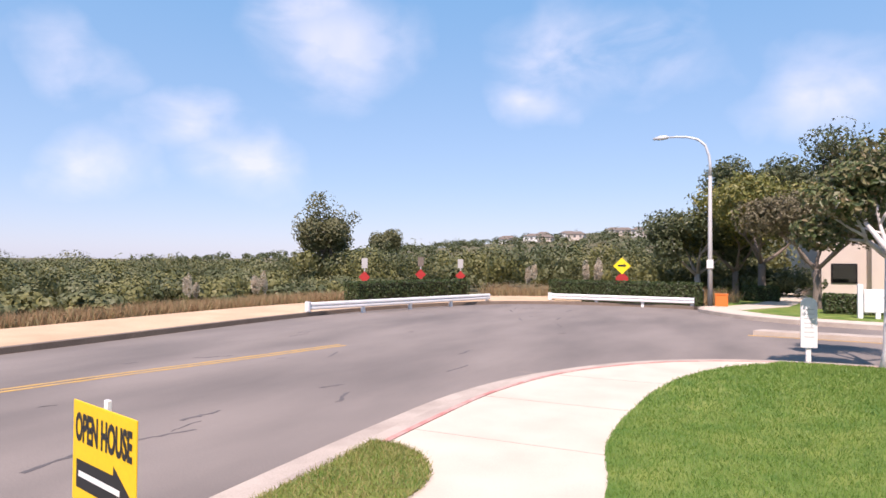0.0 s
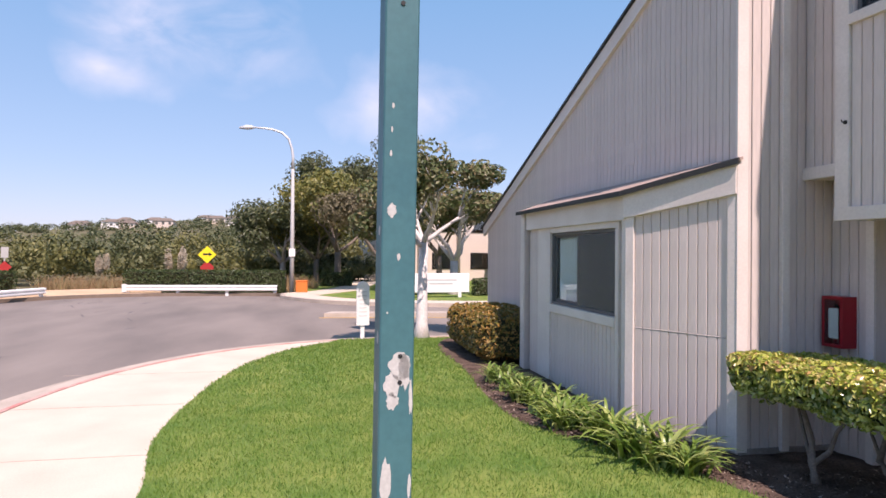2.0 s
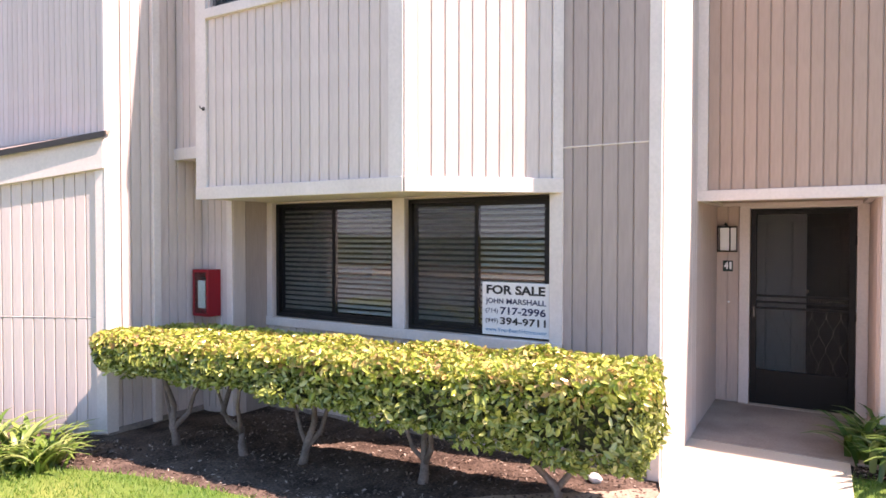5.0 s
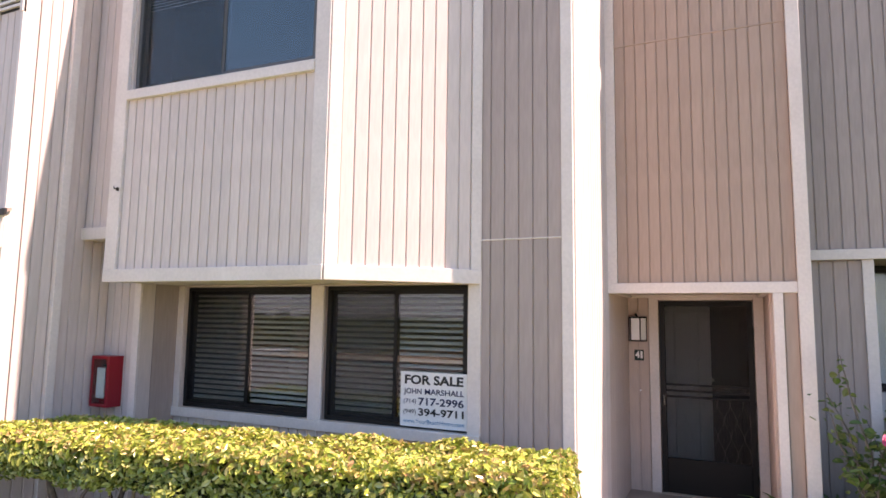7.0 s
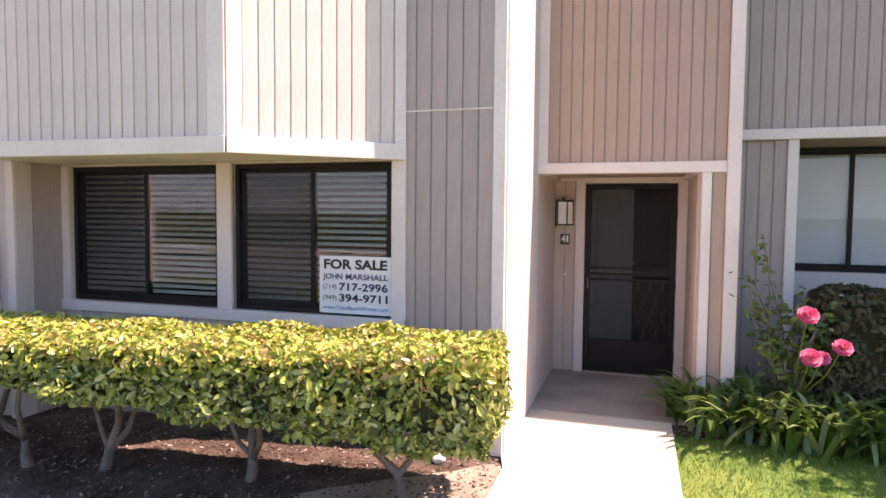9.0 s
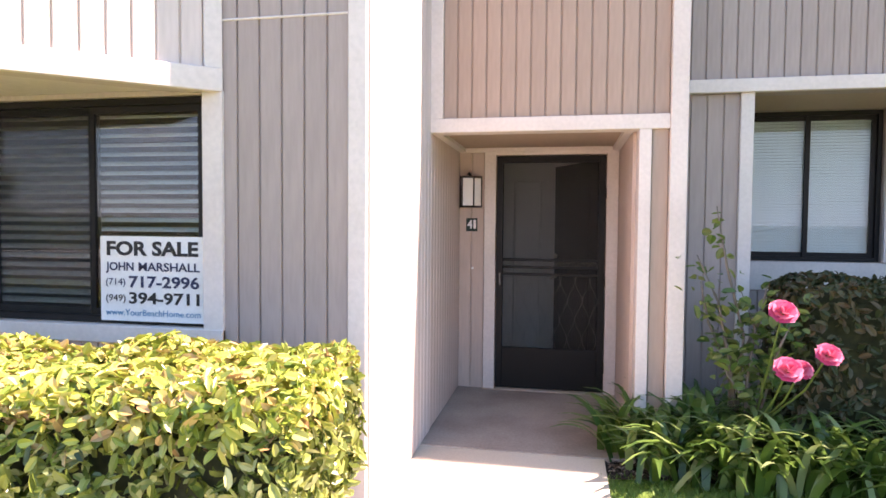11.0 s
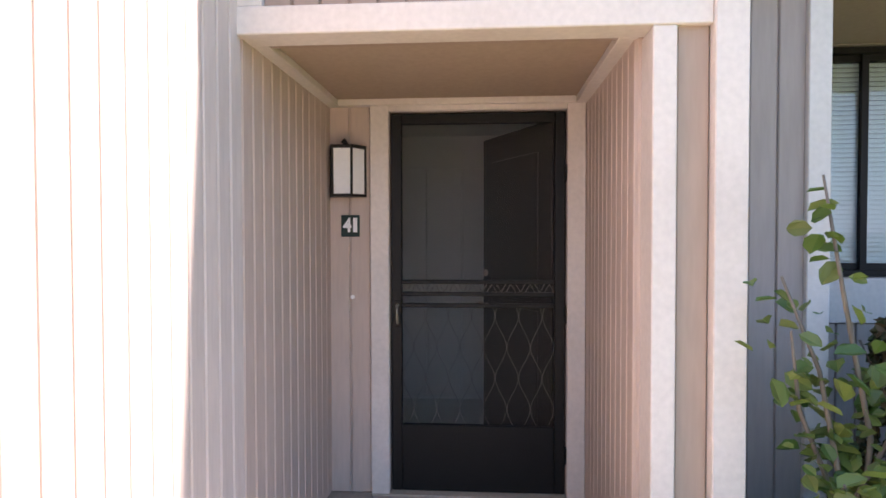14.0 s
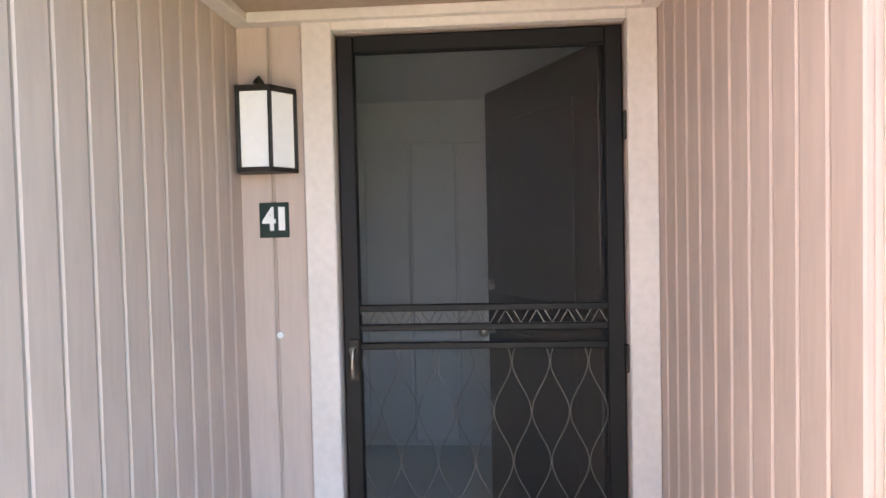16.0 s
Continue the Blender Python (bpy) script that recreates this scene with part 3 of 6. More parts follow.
def path_z(x):
    return 0.115 + 0.02 * min(1, max(0, (7.0 - x) / 4.0)) if x > 2 else 0.135 - 0.19 * (2 - x) / 2.2


def ribbon(name, left, right, ys, cols, zf, mat, label, category):
    """A height-mapped ground sheet between two edges x = left(y), right(y)."""
    verts = [(x, y, zf(x, y)) for y in ys for x in (left(y) + (right(y) - left(y)) * i / cols for i in range(cols + 1))]
    k = cols + 1
    faces = [(j * k + i, j * k + i + 1, (j + 1) * k + i + 1, (j + 1) * k + i) for j in range(len(ys) - 1) for i in range(cols)]
    return structure(raw(name, verts, faces, mat, smooth=True), label, category)


def wedge_x(y):
    return -2.80 + (1.08 if y < 5.5 else 1.08 * math.sqrt(max(0.0, 1 - ((y - 5.5) / 1.15) ** 2)))


def bed_z(x, y):
    return lawn_z(min(x, 4.6), y) * 0.55 + 0.03 + 0.02 * noise.noise(Vector((x * 4, y * 4, 3)))


def border_x(y):
    return 7.34 - 0.06 * math.sin(y * 2.2)


def lawn_right_z(x, y):
    return path_z(x) - 0.03 + 0.01 * noise.noise(Vector((x * 2, y * 2, 5)))


ribbon("lawn", lambda y: line_x(LAWN_EDGE, y) - 0.03, bed_x, steps(1.36, 15.08, 110), 40, lawn_z, M_LAWN, "bright green mown lawn with a curving edge", "lawn")
ribbon("lawn_right", lambda y: -0.15, border_x, steps(-14.0, 0.245, 90), 40, lawn_right_z, M_LAWN, "sunlit lawn beside the front path", "lawn")
ribbon("grass_wedge", lambda y: -2.80, wedge_x, steps(-4.0, 6.645, 120), 10, lambda x, y: WALK_Z + 0.02, M_LAWN, "half-dry strip of grass by the kerb", "lawn")
ribbon("mulch_bed", lambda y: bed_x(y) - 0.03, lambda y: 9.0, steps(1.37, 15.1, 110), 36, bed_z, M_MULCH, "dark bark mulch bed under the hedge", "flower bed")
ribbon("dirt_patch", lambda y: bed_x(y) + (y - 1.37) * 0.35, lambda y: 6.35 - (y - 1.37) * 0.8, steps(1.39, 2.5, 14), 16, lambda x, y: bed_z(x, y) + 0.006, M_DRYBED, "pale dry dirt at the bed's end", "flower bed")
ribbon("flower_bed", lambda y: border_x(y) - 0.03, lambda y: 9.3, steps(-9.0, 0.245, 70), 18, lambda x, y: 0.10 + 0.02 * noise.noise(Vector((x * 4, y * 4, 3))), M_SOIL, "dark soil bed beside the entry", "flower bed")
bm = bmesh.new()
prev = None
for i in range(42):
    x = -0.2 + i * 0.2
    far_y = PATH_Y1 + (0.074 if x > 6.3 else 0.02)
    ring = [bm.verts.new((x, y, z)) for y, z in ((PATH_Y0, -0.3), (far_y, -0.3), (far_y, path_z(x)), (PATH_Y0, path_z(x)))]
    if prev:
        for a in range(4):
            bm.faces.new((prev[a], prev[(a + 1) % 4], ring[(a + 1) % 4], ring[a]))
    prev = ring
bmesh.ops.recalc_face_normals(bm, faces=bm.faces[:])
structure(part("front_path", bm, M_CONCRETE), "pale concrete front path to the door", "path")
structure(part("entry_slab", B(7.55, 9.2, 0.05, 1.434, -0.2, 0.122), M_SLAB), "worn brown-stained concrete entry slab", "floor")

# ---- the house ----
TOP = 6.4
gable = Face((4.985, 14.66), (4.985, 5.955))
ret = Face((4.985, 5.955), (6.0, 5.955))
nook = Face((6.0, 5.955), (6.0, 5.47))
cheek = Face((6.0, 5.47), (6.45, 5.47))
front = Face((6.45, 5.47), (6.45, 1.435))
fin = Face((6.45, 1.435), (9.06, 1.435))
entry = Face((7.84, 1.40), (7.84, -0.15))
entry_r = Face((9.06, 0.05), (7.84, 0.05))
door_wall = Face((9.06, 1.40), (9.06, 0.05))
prow_l = Face((5.58, 5.43), (5.674, 3.16))
prow_r = Face((5.674, 3.16), (6.45, 2.20))
narrow = Face((5.70, 5.955), (5.70, 5.43))
bay_w = Face((4.50, 10.35), (4.50, 7.05))
bay_p = Face((4.445, 7.05), (4.985, 5.955))
bay_end = Face((4.985, 10.55), (4.42, 10.55))
side = Face((7.84, -0.256), (8.36, -0.256))
next_w = Face((8.36, -0.256), (8.36, -0.79))
next_cheek = Face((8.36, -0.79), (9.25, -0.79))
next_in = Face((9.25, -0.79), (9.25, -4.2))

# gable wall with its sloping rake
RAKE = 0.350
rake_z = lambda y: 2.42 + RAKE * (14.66 - y)
g = wall("wall_gable", gable, 0.08, rake_z(14.66) + 0.2, z1b=rake_z(5.955) + 0.2, label="tall taupe wood-sided gable wall with sloping top")
siding(g, gable, 0.0, gable.length - 0.02, 0.16, rake_z(14.66) + 0.1, rake_z(5.955) + 0.1)
trim(gable, -0.25, gable.length + 0.05, rake_z(14.91), rake_z(14.91) + 0.21, 0.0, 0.06, rake_z(5.905) + 0.21, rake_z(5.905), "sloping pale rake board under the roof edge")
roof = bmesh.new()
gable.box(roof, -0.4, gable.length + 0.05, rake_z(15.06) + 0.211, rake_z(15.06) + 0.25, -6.0, 0.09, rake_z(5.905) + 0.25, rake_z(5.905) + 0.211)
structure(part("roof", roof, M_ROOF_EDGE), "dark edge of the sloping roof", "roof")
trim(gable, gable.length - 0.005, gable.length + 0.03, 0.1, 6.2, -0.08, 0.035)
base = part("foundation", gable.box(bmesh.new(), 0, gable.length, -0.3, 0.12, -0.16, -0.02), M_BASE)
structure(base, "low concrete foundation strip", "foundation")

vent = structure(new("vent"), "dark slatted louvre vent high on the gable", "vent")
part("backing", gable.box(bmesh.new(), gable.length - 0.33, gable.length - 0.01, 4.62, 4.98, 0.013, 0.02), M_BLACK, vent)
for i in range(6):
    part("slat", gable.box(bmesh.new(), gable.length - 0.32, gable.length - 0.02, 4.64 + i * 0.055, 4.665 + i * 0.055, 0.02, 0.04), M_TRIM, vent)
for q in ((0.37, 0.33, 4.58, 5.02), (0.01, -0.03, 4.58, 5.02)):
    part("frame", gable.box(bmesh.new(), gable.length - q[0], gable.length - q[1], q[2], q[3], 0.013, 0.045), M_TRIM, vent)

cover = structure(new("cover_plate"), "small painted cover plate on the gable boards", "plate")
part("plate", gable.box(bmesh.new(), 6.57, 6.75, 3.06, 3.29, 0.013, 0.020, bevel=0.002), M_SIDING, cover)
for q in ((6.55, 6.57, 3.04, 3.31), (6.75, 6.77, 3.04, 3.31), (6.57, 6.75, 3.04, 3.06), (6.57, 6.75, 3.29, 3.31)):
    part("rim", gable.box(bmesh.new(), *q, 0.013, 0.020), M_SIDING, cover)

# return wall beside the hedge
r = wall("wall_return", ret, 0.1, TOP, label="wood-sided return wall, part sunlit", s0=0.0)
siding(r, ret, 0.03, 1.0, 0.12, TOP - 0.2)
trim(ret, 0.42, 0.50, 0.1, TOP - 0.2, 0.012, 0.06)
trim(ret, 0.0, 1.0, -0.05, 0.13, 0.0, 0.02, mat=M_BASE, label="concrete foundation strip at the wall foot")
n = wall("wall_nook", nook, 0.05, 2.75, label="short wood-sided wall beside the window recess")
siding(n, nook, 0.0, 0.41, 0.12, 2.6)
trim(nook, 0.40, 0.485, 0.08, 2.35, 0.0, 0.03)
wall("wall_cheek", cheek, 0.05, 2.3, s0=0.145, label="plain grey cheek of the window recess", mat=M_GREY)

# street front: two windows under the prow, then plain siding to the corner
W1, W2 = (0.08, 1.645, 1.04, 2.225), (1.78, 3.18, 1.04, 2.225)
f = wall("wall_front", front, 0.05, 2.3, [W1, W2], s1=3.27, label="wood-sided front wall with two dark windows")
siding(f, front, 0.0, 3.27, 0.12, 0.95)
f2 = wall("wall_front_upper", front, 0.05, TOP, s0=3.271, label="wood-sided front wall beside the corner post", mat=M_GREY)
siding(f2, front, 3.246, 3.95, 0.14, 2.575, pitch=0.1115)
siding(f2, front, 3.246, 3.95, 2.585, TOP - 0.2, pitch=0.1115)
trim(front, 3.28, 3.945, 2.574, 2.586, 0.0, 0.019, label="thin pale joint strip across the boards")
trim(front, 0.0, 0.08, 0.95, 2.235, 0.0, 0.03)
trim(front, 0.0, 3.29, 0.95, 1.04, 0.0, 0.045, label="pale wood window sill board")
trim(front, 1.645, 1.78, 1.04, 2.235, -0.02, 0.035)
trim(front, 3.18, 3.29, 0.9, 2.235, 0.0, 0.035)
trim(front, 3.945, 4.037, 0.10, TOP, 0.0, 0.035)
trim(front, 0.0, 3.95, -0.05, 0.12, 0.0, 0.02, mat=M_BASE, label="stained concrete foundation strip")

# corner fin and the entry's left wall
w = wall("wall_fin", fin, 0.08, TOP, s1=1.39, label="sunlit white-glaring corner wall")
siding(w, fin, 0.0, 1.39, 0.12, TOP - 0.2)
# same siding as the fin, in the shaded entry tone
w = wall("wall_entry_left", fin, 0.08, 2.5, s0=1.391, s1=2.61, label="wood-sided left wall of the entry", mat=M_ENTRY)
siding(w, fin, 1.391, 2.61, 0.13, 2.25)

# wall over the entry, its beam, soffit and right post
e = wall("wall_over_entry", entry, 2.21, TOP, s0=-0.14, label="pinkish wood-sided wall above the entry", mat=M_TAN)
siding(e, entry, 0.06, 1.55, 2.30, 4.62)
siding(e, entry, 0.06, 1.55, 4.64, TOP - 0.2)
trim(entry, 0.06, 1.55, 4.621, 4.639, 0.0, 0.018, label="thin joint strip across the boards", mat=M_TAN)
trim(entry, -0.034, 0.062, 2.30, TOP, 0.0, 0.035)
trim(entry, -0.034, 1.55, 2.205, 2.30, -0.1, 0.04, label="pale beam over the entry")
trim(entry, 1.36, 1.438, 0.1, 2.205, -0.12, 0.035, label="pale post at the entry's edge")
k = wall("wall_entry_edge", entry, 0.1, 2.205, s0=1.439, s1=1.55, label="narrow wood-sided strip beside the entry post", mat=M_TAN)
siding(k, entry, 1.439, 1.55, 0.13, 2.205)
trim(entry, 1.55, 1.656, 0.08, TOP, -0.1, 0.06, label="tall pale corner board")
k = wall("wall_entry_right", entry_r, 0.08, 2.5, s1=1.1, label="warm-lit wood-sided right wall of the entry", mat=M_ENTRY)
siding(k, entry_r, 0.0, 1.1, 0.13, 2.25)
# one even tone, darker than the trim, for entry and recess soffits
M_SOFFIT = material("soffit_dark_tan", (0.42, 0.315, 0.24), 0.8, 0.05, 2, 40, 0.05)
structure(part("ceiling_entry", B(7.90, 9.06, 0.05, 1.434, 2.240, 2.34), M_SOFFIT), "plain dark tan entry soffit", "ceiling")
for x0, x1, y0, y1 in ((7.942, 9.05, 1.365, 1.434), (7.942, 9.05, 0.051, 0.12), (8.99, 9.05, 0.12, 1.365)):
    structure(part("trim", B(x0, x1, y0, y1, 2.207, 2.240, bevel=0.003), M_TRIM), "pale moulding round the entry soffit", "trim")

# door wall
D0, D1 = 0.30, 1.24
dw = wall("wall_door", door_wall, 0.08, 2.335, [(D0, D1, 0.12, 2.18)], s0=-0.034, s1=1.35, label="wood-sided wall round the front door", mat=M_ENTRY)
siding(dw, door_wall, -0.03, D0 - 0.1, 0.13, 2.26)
trim(door_wall, D0 - 0.10, D0, 0.12, 2.225, 0.0, 0.04, label="pale door casing board")
trim(door_wall, D1, D1 + 0.095, 0.12, 2.225, 0.0, 0.04, label="pale door casing board")
trim(door_wall, D0, D1, 2.18, 2.225, 0.0, 0.04, label="pale door head board")
trim(door_wall, D0 - 0.1, D1 + 0.1, 0.10, 0.132, -0.1, 0.05, label="worn concrete door sill", mat=M_CURB)

# the prow over the windows
WU = (0.14, 2.13, 3.97, 5.35)
p = wall("wall_prow_left", prow_l, 2.235, TOP, [WU], label="wood-sided upper wall with a window")
siding(p, prow_l, 0.12, 2.15, 2.34, 3.88)
siding(p, prow_l, 0.12, 2.15, 5.42, TOP - 0.2)
trim(prow_l, -0.02, 0.12, 2.235, TOP, 0.0, 0.04)
trim(prow_l, 2.14, 2.275, 2.235, TOP, 0.0, 0.04)
trim(prow_l, 0.12, 2.14, 3.88, 3.97, 0.0, 0.05, label="pale upper window sill board")
trim(prow_l, -0.02, 2.275, 2.225, 2.34, 0.002, 0.045)
p = wall("wall_prow_right", prow_r, 2.235, TOP, label="brightly sunlit wood-sided upper wall")
siding(p, prow_r, 0.09, 1.15, 2.34, TOP - 0.2)
trim(prow_r, -0.01, 0.09, 2.235, TOP, 0.0, 0.035)
trim(prow_r, 1.15, 1.235, 2.235, TOP, 0.0, 0.035)
trim(prow_r, -0.01, 1.235, 2.225, 2.34, 0.002, 0.042)
structure(part("ceiling_prow", prism(bmesh.new(), [(5.62, 5.42), (5.71, 3.18), (6.40, 2.30), (6.44, 5.46)], 2.24, 2.30), M_TRIM), "pale soffit under the upper wall", "ceiling")
p = wall("wall_narrow", narrow, 2.64, TOP, label="narrow wood-sided upper wall")
siding(p, narrow, 0.02, 0.42, 2.75, TOP - 0.2)
trim(narrow, 0.0, 0.5, 2.635, 2.75, 0.0, 0.045)
trim(narrow, 0.42, 0.50, 2.75, TOP, 0.0, 0.035)
structure(part("ceiling_nook", prism(bmesh.new(), [(5.71, 5.94), (5.71, 5.44), (6.0, 5.44), (6.0, 5.94)], 2.645, 2.72), M_TRIM), "pale soffit of the nook", "ceiling")
structure(part("wall_prow_end", prow_l.box(bmesh.new(), -0.001, 0.05, 2.235, 2.72, -0.42, -0.001), M_TRIM), "pale end board of the upper wall", "wall")

# unseen upper roof over the front, added so that its eave casts shadows
UP = lambda x, y: TOP + 0.10 + 0.16 * (x - 5.5)
structure(part("roof_front", prism(bmesh.new(), [(5.56, 5.955), (5.62, 3.12), (6.40, 2.14), (6.40, 1.36), (7.80, 1.36), (7.80, -0.26), (8.06, -0.27), (8.06, -10.0), (12.5, -10.0), (12.5, 5.955)], lambda x, y: UP(x, y) - 0.12, UP), M_TRIM), "unseen flat roof slab added for its eave shadow", "roof")

# bay by the gable
BW = (0.94, 2.98, 1.205, 2.225)
b = wall("wall_bay", bay_w, 0.05, 2.45, [BW], thick=0.12, label="bay wall with a grey sliding window")
siding(b, bay_w, 0.88, 3.03, 0.12, 1.09)
siding(b, bay_w, 0.0, 0.40, 0.12, 2.25)
trim(bay_w, 0.82, 0.94, 0.1, 2.32, 0.0, 0.04)
trim(bay_w, 2.98, 3.06, 0.1, 2.32, 0.0, 0.04)
trim(bay_w, 0.94, 2.98, 1.09, 1.205, 0.0, 0.05, label="pale bay window sill board")
trim(bay_w, 0.94, 2.98, 2.225, 2.32, 0.0, 0.035)
trim(bay_w, 3.16, 3.30, 0.1, 2.32, 0.0, 0.055)
trim(bay_w, 0.40, 0.82, 0.1, 2.32, 0.0, 0.02)
trim(bay_w, -0.02, 3.31, 2.30, 2.60, 0.0, 0.075, label="pale bay fascia board")
p = wall("wall_bay_panel", bay_p, 0.05, 2.5, z1b=2.75, label="angled sunlit wood-sided panel of the bay")
siding(p, bay_p, 0.10, 1.13, 0.12, 1.14)
siding(p, bay_p, 0.10, 1.13, 1.155, 2.33, 2.5)
trim(bay_p, 0.10, 1.13, 1.142, 1.152, 0.0, 0.016, label="thin weathered joint strip across the boards", mat=M_SIDING)
trim(bay_p, -0.005, 0.10, 0.1, 2.34, 0.0, 0.035)
trim(bay_p, 1.13, 1.215, 0.1, 2.52, 0.0, 0.035)
trim(bay_p, -0.02, 1.225, 2.31, 2.61, 0.0, 0.06, 2.79, 2.49, label="pale bay fascia board")
k = wall("wall_bay_end", bay_end, 0.05, 2.5, label="far end of the bay")
trim(bay_end, 0.46, 0.58, 0.08, 2.58, -0.12, 0.04, label="pale projecting corner board of the bay")
bz = lambda x, y: 2.835 + 0.36 * (x - 4.985)
structure(part("roof_bay", prism(bmesh.new(), [(4.99, 5.9), (4.99, 10.62), (4.34, 10.62), (4.34, 7.02), (4.93, 5.9)], lambda x, y: bz(x, y) - 0.03, bz), M_ROOF), "low brown shingled roof of the bay", "roof")
structure(part("roof_bay_edge", prism(bmesh.new(), [(4.345, 10.61), (4.325, 10.61), (4.325, 7.02), (4.92, 5.88), (4.945, 5.89), (4.345, 7.03)], lambda x, y: bz(x, y) - 0.05, lambda x, y: bz(x, y) + 0.006), M_ROOF_EDGE), "dark metal drip edge of the bay roof", "roof")

# the next house's front, beyond the entry
NW = (0.07, 1.24, 1.29, 2.54)
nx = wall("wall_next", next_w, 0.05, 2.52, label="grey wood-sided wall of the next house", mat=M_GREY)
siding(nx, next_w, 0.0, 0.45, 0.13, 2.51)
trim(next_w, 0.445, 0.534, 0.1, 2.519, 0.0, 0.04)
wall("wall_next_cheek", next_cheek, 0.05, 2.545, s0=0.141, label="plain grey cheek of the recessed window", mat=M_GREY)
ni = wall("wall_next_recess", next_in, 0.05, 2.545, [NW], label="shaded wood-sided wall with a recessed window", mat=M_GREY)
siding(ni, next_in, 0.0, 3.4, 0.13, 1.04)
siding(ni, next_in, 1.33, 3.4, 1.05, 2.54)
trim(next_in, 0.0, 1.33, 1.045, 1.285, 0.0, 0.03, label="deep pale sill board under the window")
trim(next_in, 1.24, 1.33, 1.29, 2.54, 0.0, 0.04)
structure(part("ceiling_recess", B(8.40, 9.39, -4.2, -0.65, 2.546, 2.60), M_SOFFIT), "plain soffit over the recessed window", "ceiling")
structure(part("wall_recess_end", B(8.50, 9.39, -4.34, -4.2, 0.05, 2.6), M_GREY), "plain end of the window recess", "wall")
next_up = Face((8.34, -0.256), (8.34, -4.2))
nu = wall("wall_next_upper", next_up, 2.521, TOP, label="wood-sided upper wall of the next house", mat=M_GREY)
siding(nu, next_up, 0.0, 3.9, 2.61, TOP - 0.2)
trim(next_up, 0.0, 3.9, 2.519, 2.612, 0.0, 0.05)
wall("wall_next_side", side, 0.05, TOP, label="narrow return beside the corner board", thick=0.1)
wall("wall_next_far", Face((8.36, -4.2), (8.36, -10.0)), 0.05, TOP, label="wood-sided wall of the next house")

# plain shell behind the fronts
structure(part("wall_back", B(12.4, 12.5, -10, 15, 0, TOP), M_SIDING), "plain back wall of the house", "wall")
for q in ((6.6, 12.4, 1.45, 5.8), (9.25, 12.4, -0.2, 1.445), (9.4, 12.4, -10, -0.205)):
    structure(part("floor_inside", B(*q, -0.1, 0.10), M_DARKROOM), "inside floor in near-black unlit tone", "floor")

# ---- helpers for plants ----
def leaf_mesh(name, centres, normals, size, mat, parent=None, aspect=0.5, seed=1, jitter=0.8, fold=0.15, label="", droop=0.0, oval=False):
    """One mesh of small folded leaves, each its own island."""
    r = np.random.RandomState(seed)
    c = np.asarray(centres, dtype=float)
    k = len(c)
    nn = np.asarray(normals, dtype=float) + r.normal(0, jitter, (k, 3))
    nn /= np.linalg.norm(nn, axis=1)[:, None] + 1e-9
    d = r.normal(0, 1, (k, 3))
    d[:, 2] -= droop
    d -= nn * (d * nn).sum(1)[:, None]
    d /= np.linalg.norm(d, axis=1)[:, None] + 1e-9
    w = np.cross(nn, d)
    s = (size * r.uniform(0.6, 1.35, k))[:, None]
    base, tip = c - d * s * 0.5, c + d * s * 0.5
    if oval:
        rim = [c + d * s * a + w * s * aspect * b + nn * s * fold for a, b in ((-0.28, -0.40), (0.10, -0.47), (0.34, -0.26), (0.34, 0.26), (0.10, 0.47), (-0.28, 0.40))]
        verts = np.stack([base, *rim[:3], tip, *rim[3:]], 1).reshape(-1, 3)
        faces = np.arange(k * 8).reshape(-1, 8)
        halves = np.concatenate([faces[:, [0, 1, 2, 3, 4]], faces[:, [0, 4, 5, 6, 7]]])
        return raw(name, verts.tolist(), halves.tolist(), mat, parent, label)
    left, right = c + w * s * aspect * 0.5 + nn * s * fold, c - w * s * aspect * 0.5 + nn * s * fold
    verts = np.stack([base, right, tip, left], 1).reshape(-1, 3)
    faces = np.arange(k * 4).reshape(-1, 4)
    tri = np.concatenate([faces[:, [0, 1, 2]], faces[:, [0, 2, 3]]])
    return raw(name, verts.tolist(), tri.tolist(), mat, parent, label)


def blades(name, bases, height, width, mat, seed=1, lean=0.35, kind_label="", category="grass"):
    r = np.random.RandomState(seed)
    b = np.asarray(bases, dtype=float)
    k = len(b)
    a = r.uniform(0, 2 * np.pi, k)
    h = height * r.uniform(0.5, 1.3, k)
    side_v = np.stack([np.cos(a), np.sin(a), np.zeros(k)], 1) * (width * 0.5)
    tip = b + np.stack([r.normal(0, lean, k) * h, r.normal(0, lean, k) * h, h], 1)
    verts = np.stack([b - side_v, b + side_v, tip], 1).reshape(-1, 3)
    ob = raw(name, verts.tolist(), np.arange(k * 3).reshape(-1, 3).tolist(), mat)
    return tagged(ob, kind_label, category, "", "stuff")


def clump_points(r, centre, radius, count, inner=0.55):
    """Points on and in a lumpy ball, with the way out."""
    v = r.normal(0, 1, (count, 3))
    v /= np.linalg.norm(v, axis=1)[:, None]
    rad = r.uniform(inner, 1.0, count) ** 0.5
    return np.asarray(centre) + v * rad[:, None] * np.asarray(radius), v


